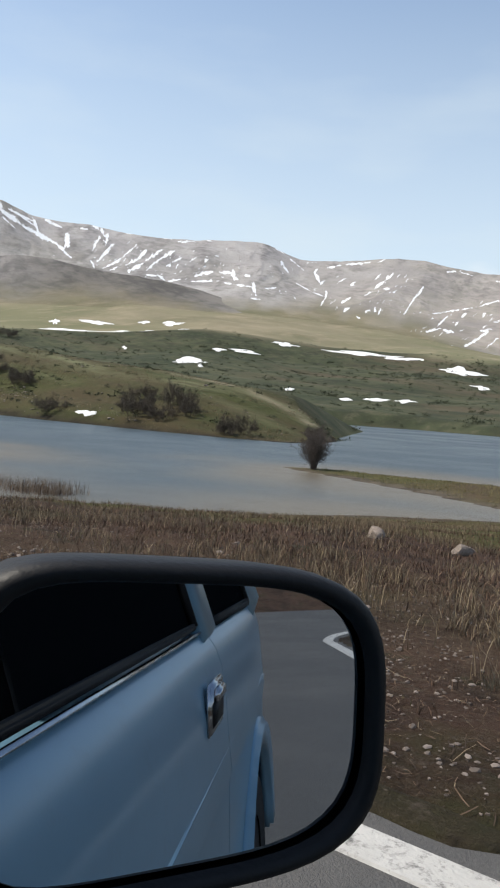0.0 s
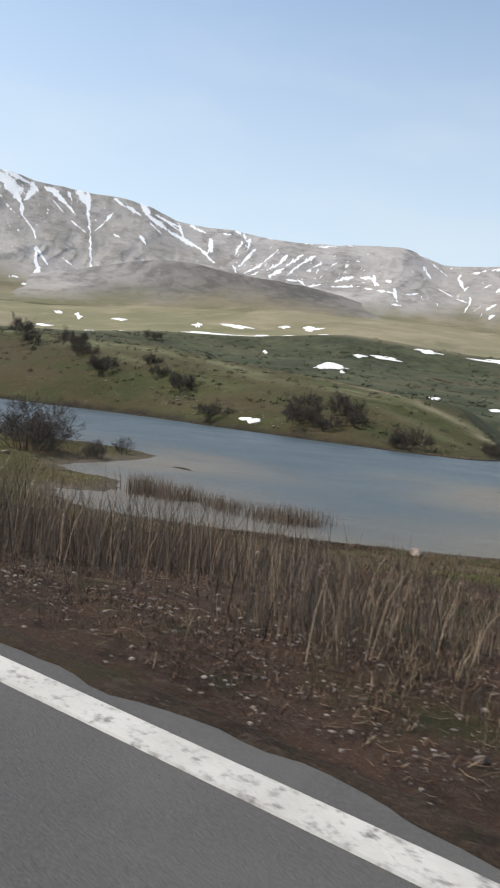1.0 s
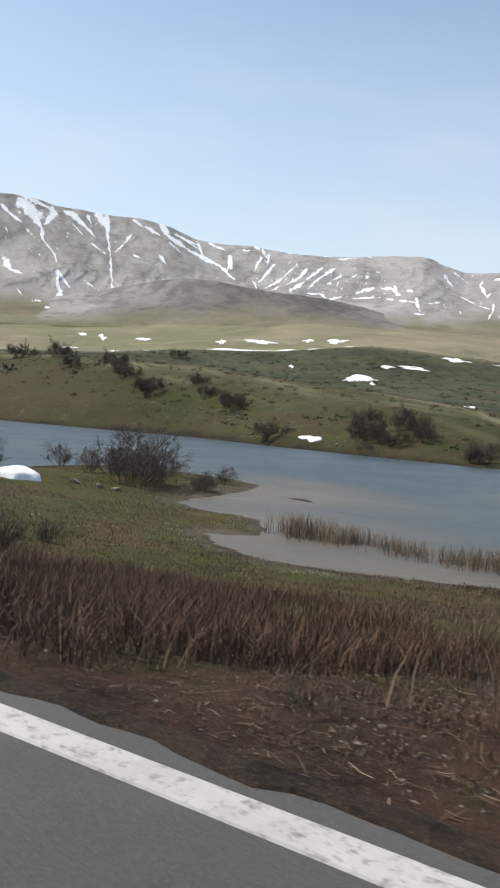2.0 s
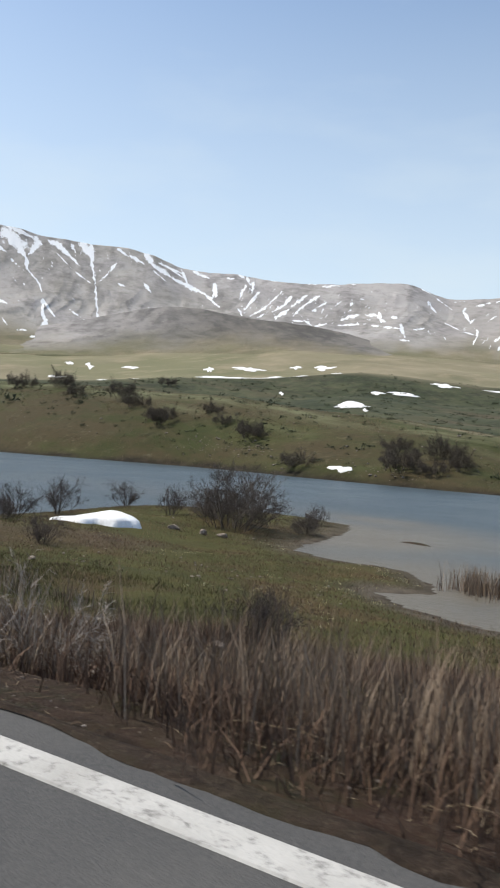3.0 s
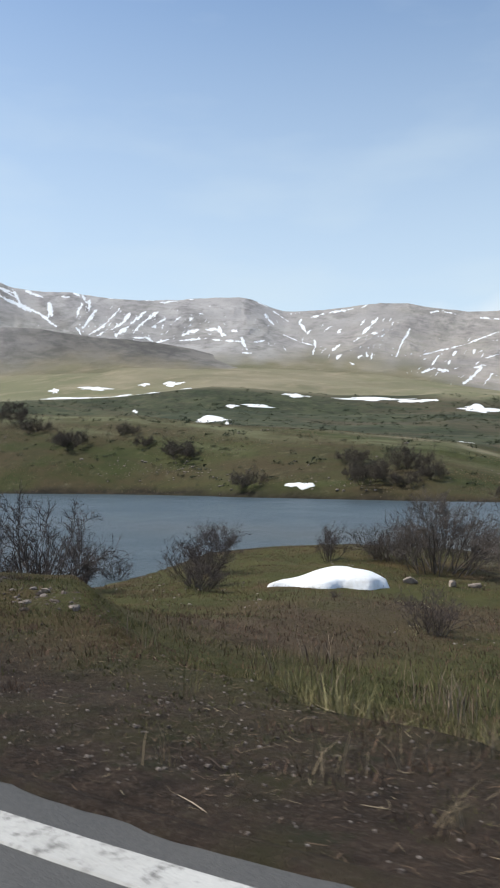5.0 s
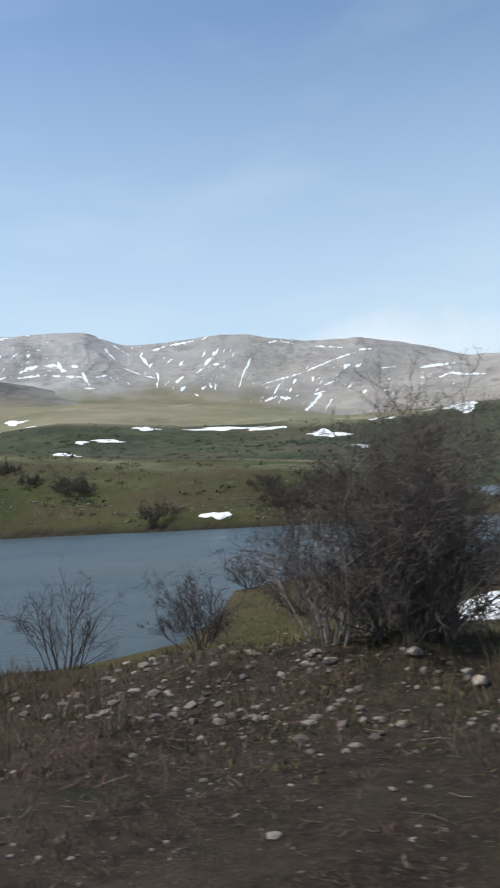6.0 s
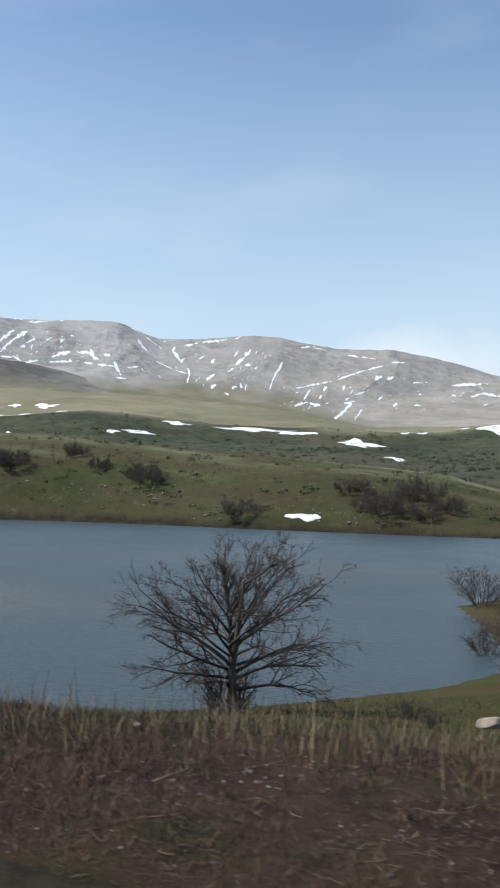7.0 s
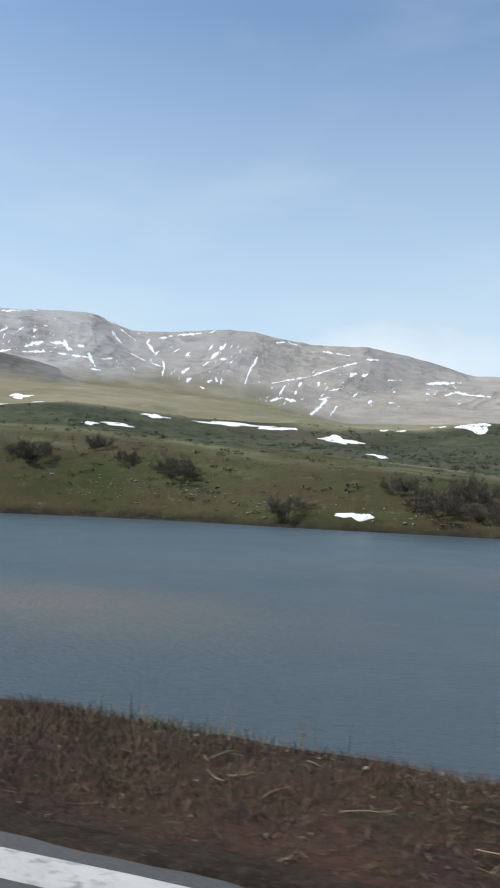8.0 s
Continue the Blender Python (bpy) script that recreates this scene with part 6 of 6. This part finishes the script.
def door_mirror(car):
    """Mirror pane in a rounded black housing on a short arm."""
    n = Vector((-0.865, 0.492, 0.099)).normalized()
    c = Vector((0.243, -0.3015, 1.1745))
    u = Vector((-0.0925, -0.163, -0.004)).normalized()
    u = (u - n * u.dot(n)).normalized()
    v = n.cross(u).normalized()
    if v.z < 0:
        v = -v
    hw, hh, seg = 0.0955, 0.0665, 64

    def ring(bm, gx, gy, push, power=3.6):
        out = []
        for k in range(seg):
            a = 2 * math.pi * k / seg
            ca, sa_ = math.cos(a), math.sin(a)
            p = power if ca > 0 else power + 1.5
            r = (abs(ca) ** p + abs(sa_) ** p) ** (-1 / p)
            skew = 1 + 0.05 * (-ca * r)
            out.append(bm.verts.new(c + u * (ca * r * (hw + gx)) + v * (sa_ * r * (hh + gy) * skew) + n * push))
        return out

    top = tagged(new("door_mirror"), "black plastic door mirror showing the pale blue flank")
    top.parent = car
    bm = bmesh.new()
    bm.faces.new(ring(bm, 0.003, 0.003, 0.0))
    bmesh.ops.recalc_face_normals(bm, faces=bm.faces)
    part("mirror_glass", bm, SILVER, top, "silvered mirror glass")
    bm = bmesh.new()
    rings = [ring(bm, *g) for g in ((0.0, 0.0, 0.0035), (0.001, 0.001, 0.008), (0.004, 0.0035, 0.011), (0.0085, 0.0075, 0.010), (0.0115, 0.010, 0.004), (0.0125, 0.011, -0.006), (0.011, 0.010, -0.03),
                                    (0.004, 0.002, -0.055), (-0.02, -0.016, -0.072), (-0.06, -0.04, -0.08))]
    for a, b in zip(rings[:-1], rings[1:]):
        for k in range(seg):
            f = bm.faces.new((a[k], a[(k + 1) % seg], b[(k + 1) % seg], b[k]))
            f.smooth = True
    bm.faces.new(rings[-1])
    bmesh.ops.recalc_face_normals(bm, faces=bm.faces)
    part("housing", bm, BLACK, top, "dusty black plastic housing")
    beam("mirror_arm", [c - n * 0.04 - u * 0.09, c - n * 0.03 - u * 0.13 - Vector((0, 0, 0.02)), Vector((0.33, -0.128, 1.115))], (0.05, 0.04), BLACK, top)


def build_car():
    car = empty("car", (1.858, -0.595, 0.755), label="pale blue boxy off-road car with black trim on the road", category="car")
    car.rotation_euler = (0, 0, radians(183.0))
    for side in (1, -1):
        flank("front_wing", 1.52, 0.55, car, side)
        door = flank("front_door", 0.54, -1.065, car, side)
        flank("rear_quarter", -1.07, -2.30, car, side)
        y = lambda z: side_y(z, side)
        out = -0.01 * side
        # handle in its recess, seal and bright strip under the window
        hy = y(1.105) - (0.044 * side)
        deep = lambda d0, d1: (min(hy + out * d0, hy + out * d1), max(hy + out * d0, hy + out * d1))
        r0, r1 = deep(-0.6, 0.5)
        h = block("door_handle", (-0.955, r0, 0.955), (-0.785, r1, 1.040), CHROME, door, 0.004, "chrome-edged door handle")
        r0, r1 = deep(-0.3, 0.75)
        block("handle_recess", (-0.942, r0, 0.966), (-0.798, r1, 1.010), BLACK, h, 0.003)
        r0, r1 = deep(0.2, 1.5)
        block("lever", (-0.925, r0, 1.008), (-0.82, r1, 1.030), CHROME, h, 0.004)
        beam("waist_strip", [(0.50, y(1.11) + out * 0.3, 1.112), (-0.98, y(1.11) + out * 0.3, 1.112)], (0.005, 0.008), CHROME, door, "thin bright window strip")
        beam("window_seal", [(0.46, y(1.125), 1.124), (-0.95, y(1.125), 1.124)], (0.014, 0.012), RUBBER, door)
        beam("window_seal", [(-0.955, y(1.12), 1.12), (-0.905, y(1.52), 1.52)], (0.018, 0.016), RUBBER, door)
        plate("window_pane", [(-0.06 if side > 0 else 0.4, y(1.12) + 0.008 * side, 1.12), (-0.955, y(1.12) + 0.008 * side, 1.12), (-0.905, y(1.52) + 0.008 * side, 1.52), (-0.06, y(1.52) + 0.008 * side, 1.52)], 0.004, PANE, door, "dark side window glass")
        # rear side window in its frame
        win = plate("rear_side_window", [(-1.16, y(1.115) + 0.006 * side, 1.115), (-2.02, y(1.115) + 0.006 * side, 1.115), (-1.9, y(1.50) + 0.006 * side, 1.50), (-1.11, y(1.50) + 0.006 * side, 1.50)], 0.004, PANE, car, "dark rear side window glass")
        for a, b in (((-1.16, 1.115), (-2.02, 1.115)), ((-2.02, 1.115), (-1.9, 1.50)), ((-1.16, 1.115), (-1.11, 1.50)), ((-1.11, 1.50), (-1.9, 1.50))):
            beam("seal", [(a[0], y(a[1]), a[1]), (b[0], y(b[1]), b[1])], (0.024, 0.018), RUBBER, win)
        # pillars and roof rail
        beam("centre_pillar", [(-1.057, y(1.09) + 0.004 * side, 1.09), (-1.01, y(1.53) + 0.004 * side, 1.53)], (0.17, 0.03), BLUE, car)
        beam("rear_pillar", [(-2.14, y(1.08) + 0.004 * side, 1.08), (-1.98, y(1.53) + 0.004 * side, 1.53)], (0.2, 0.03), BLUE, car)
        beam("front_pillar", [(0.66, y(1.09) + 0.01 * side, 1.07), (0.16, y(1.53) + 0.01 * side, 1.545)], (0.05, 0.035), BLUE, car)
        beam("roof_rail", [(0.18, y(1.55), 1.55), (-1.95, y(1.55), 1.55)], (0.06, 0.05), BLUE, car)
        beam("side_crease", [(0.5, -0.173 if side > 0 else 2 * MIDDLE + 0.173, 0.884), (-2.1, -0.164 if side > 0 else 2 * MIDDLE + 0.164, 0.884)], (0.009, 0.010), BLUE, car)
        for x in WHEELS:
            wheel = tagged(new("wheel"))
            wheel.parent = car
            yc = (0.02 if side > 0 else 2 * MIDDLE - 0.02) - 0.09 * side
            lathe("tyre", [(0.20, 0.09), (0.30, 0.095), (0.335, 0.075), (0.34, 0.0), (0.335, -0.075), (0.30, -0.095), (0.20, -0.09)], (x, yc, 0.34), RUBBER, wheel)
            lathe("rim", [(0.205, -0.085), (0.19, -0.06), (0.12, -0.05), (0.06, -0.075), (0.0, -0.078)] if side > 0 else [(0.205, 0.085), (0.19, 0.06), (0.12, 0.05), (0.06, 0.075), (0.0, 0.078)], (x, yc, 0.34), STEEL, wheel)
            arch = [(x + 0.425 * math.cos(a), (-0.164 if side > 0 else 2 * MIDDLE + 0.164), 0.34 + 0.425 * math.sin(a)) for a in np.linspace(0.15, math.pi - 0.15, 15)]
            beam("arch_flare", arch, (0.085, 0.045), BLUE, car, bevel=0.02)
        block("mud_flap", (-2.22, min(y(1.1), y(1.1) + 0.19 * side), 0.16), (-2.20, max(y(1.1), y(1.1) + 0.19 * side), 0.46), RUBBER, car, 0.004)
    y0, y1 = -0.09, 2 * MIDDLE + 0.09
    block("roof", (-1.98, 0.0, 1.555), (0.17, 2 * MIDDLE, 1.60), BLUE, car, 0.02)
    block("roof_lining", (-1.9, 0.02, 1.53), (0.12, 2 * MIDDLE - 0.02, 1.548), LINING, car, 0.005)
    block("floor_pan", (-2.25, 0.02, 0.42), (1.45, 2 * MIDDLE - 0.02, 0.47), LINING, car, 0.01)
    block("bonnet", (0.62, y0 + 0.05, 0.96), (1.50, y1 - 0.05, 1.03), BLUE, car, 0.03)
    block("nose", (1.44, y0 + 0.03, 0.48), (1.54, y1 - 0.03, 1.0), BLUE, car, 0.03)
    block("dashboard", (0.40, 0.02, 0.60), (0.62, 2 * MIDDLE - 0.02, 1.02), LINING, car, 0.03)
    block("tailgate", (-2.31, y0 + 0.03, 0.48), (-2.23, y1 - 0.03, 1.10), BLUE, car, 0.03)
    plate("rear_window", [(-2.26, y0 + 0.1, 1.10), (-2.26, y1 - 0.1, 1.10), (-2.0, y1 - 0.16, 1.54), (-2.0, y0 + 0.16, 1.54)], 0.006, PANE, car, "dark rear window glass")
    block("rear_seat", (-1.5, 0.12, 0.47), (-1.3, 2 * MIDDLE - 0.12, 1.2), LINING, car, 0.05)
    door_mirror(car)
    return car


build_car()
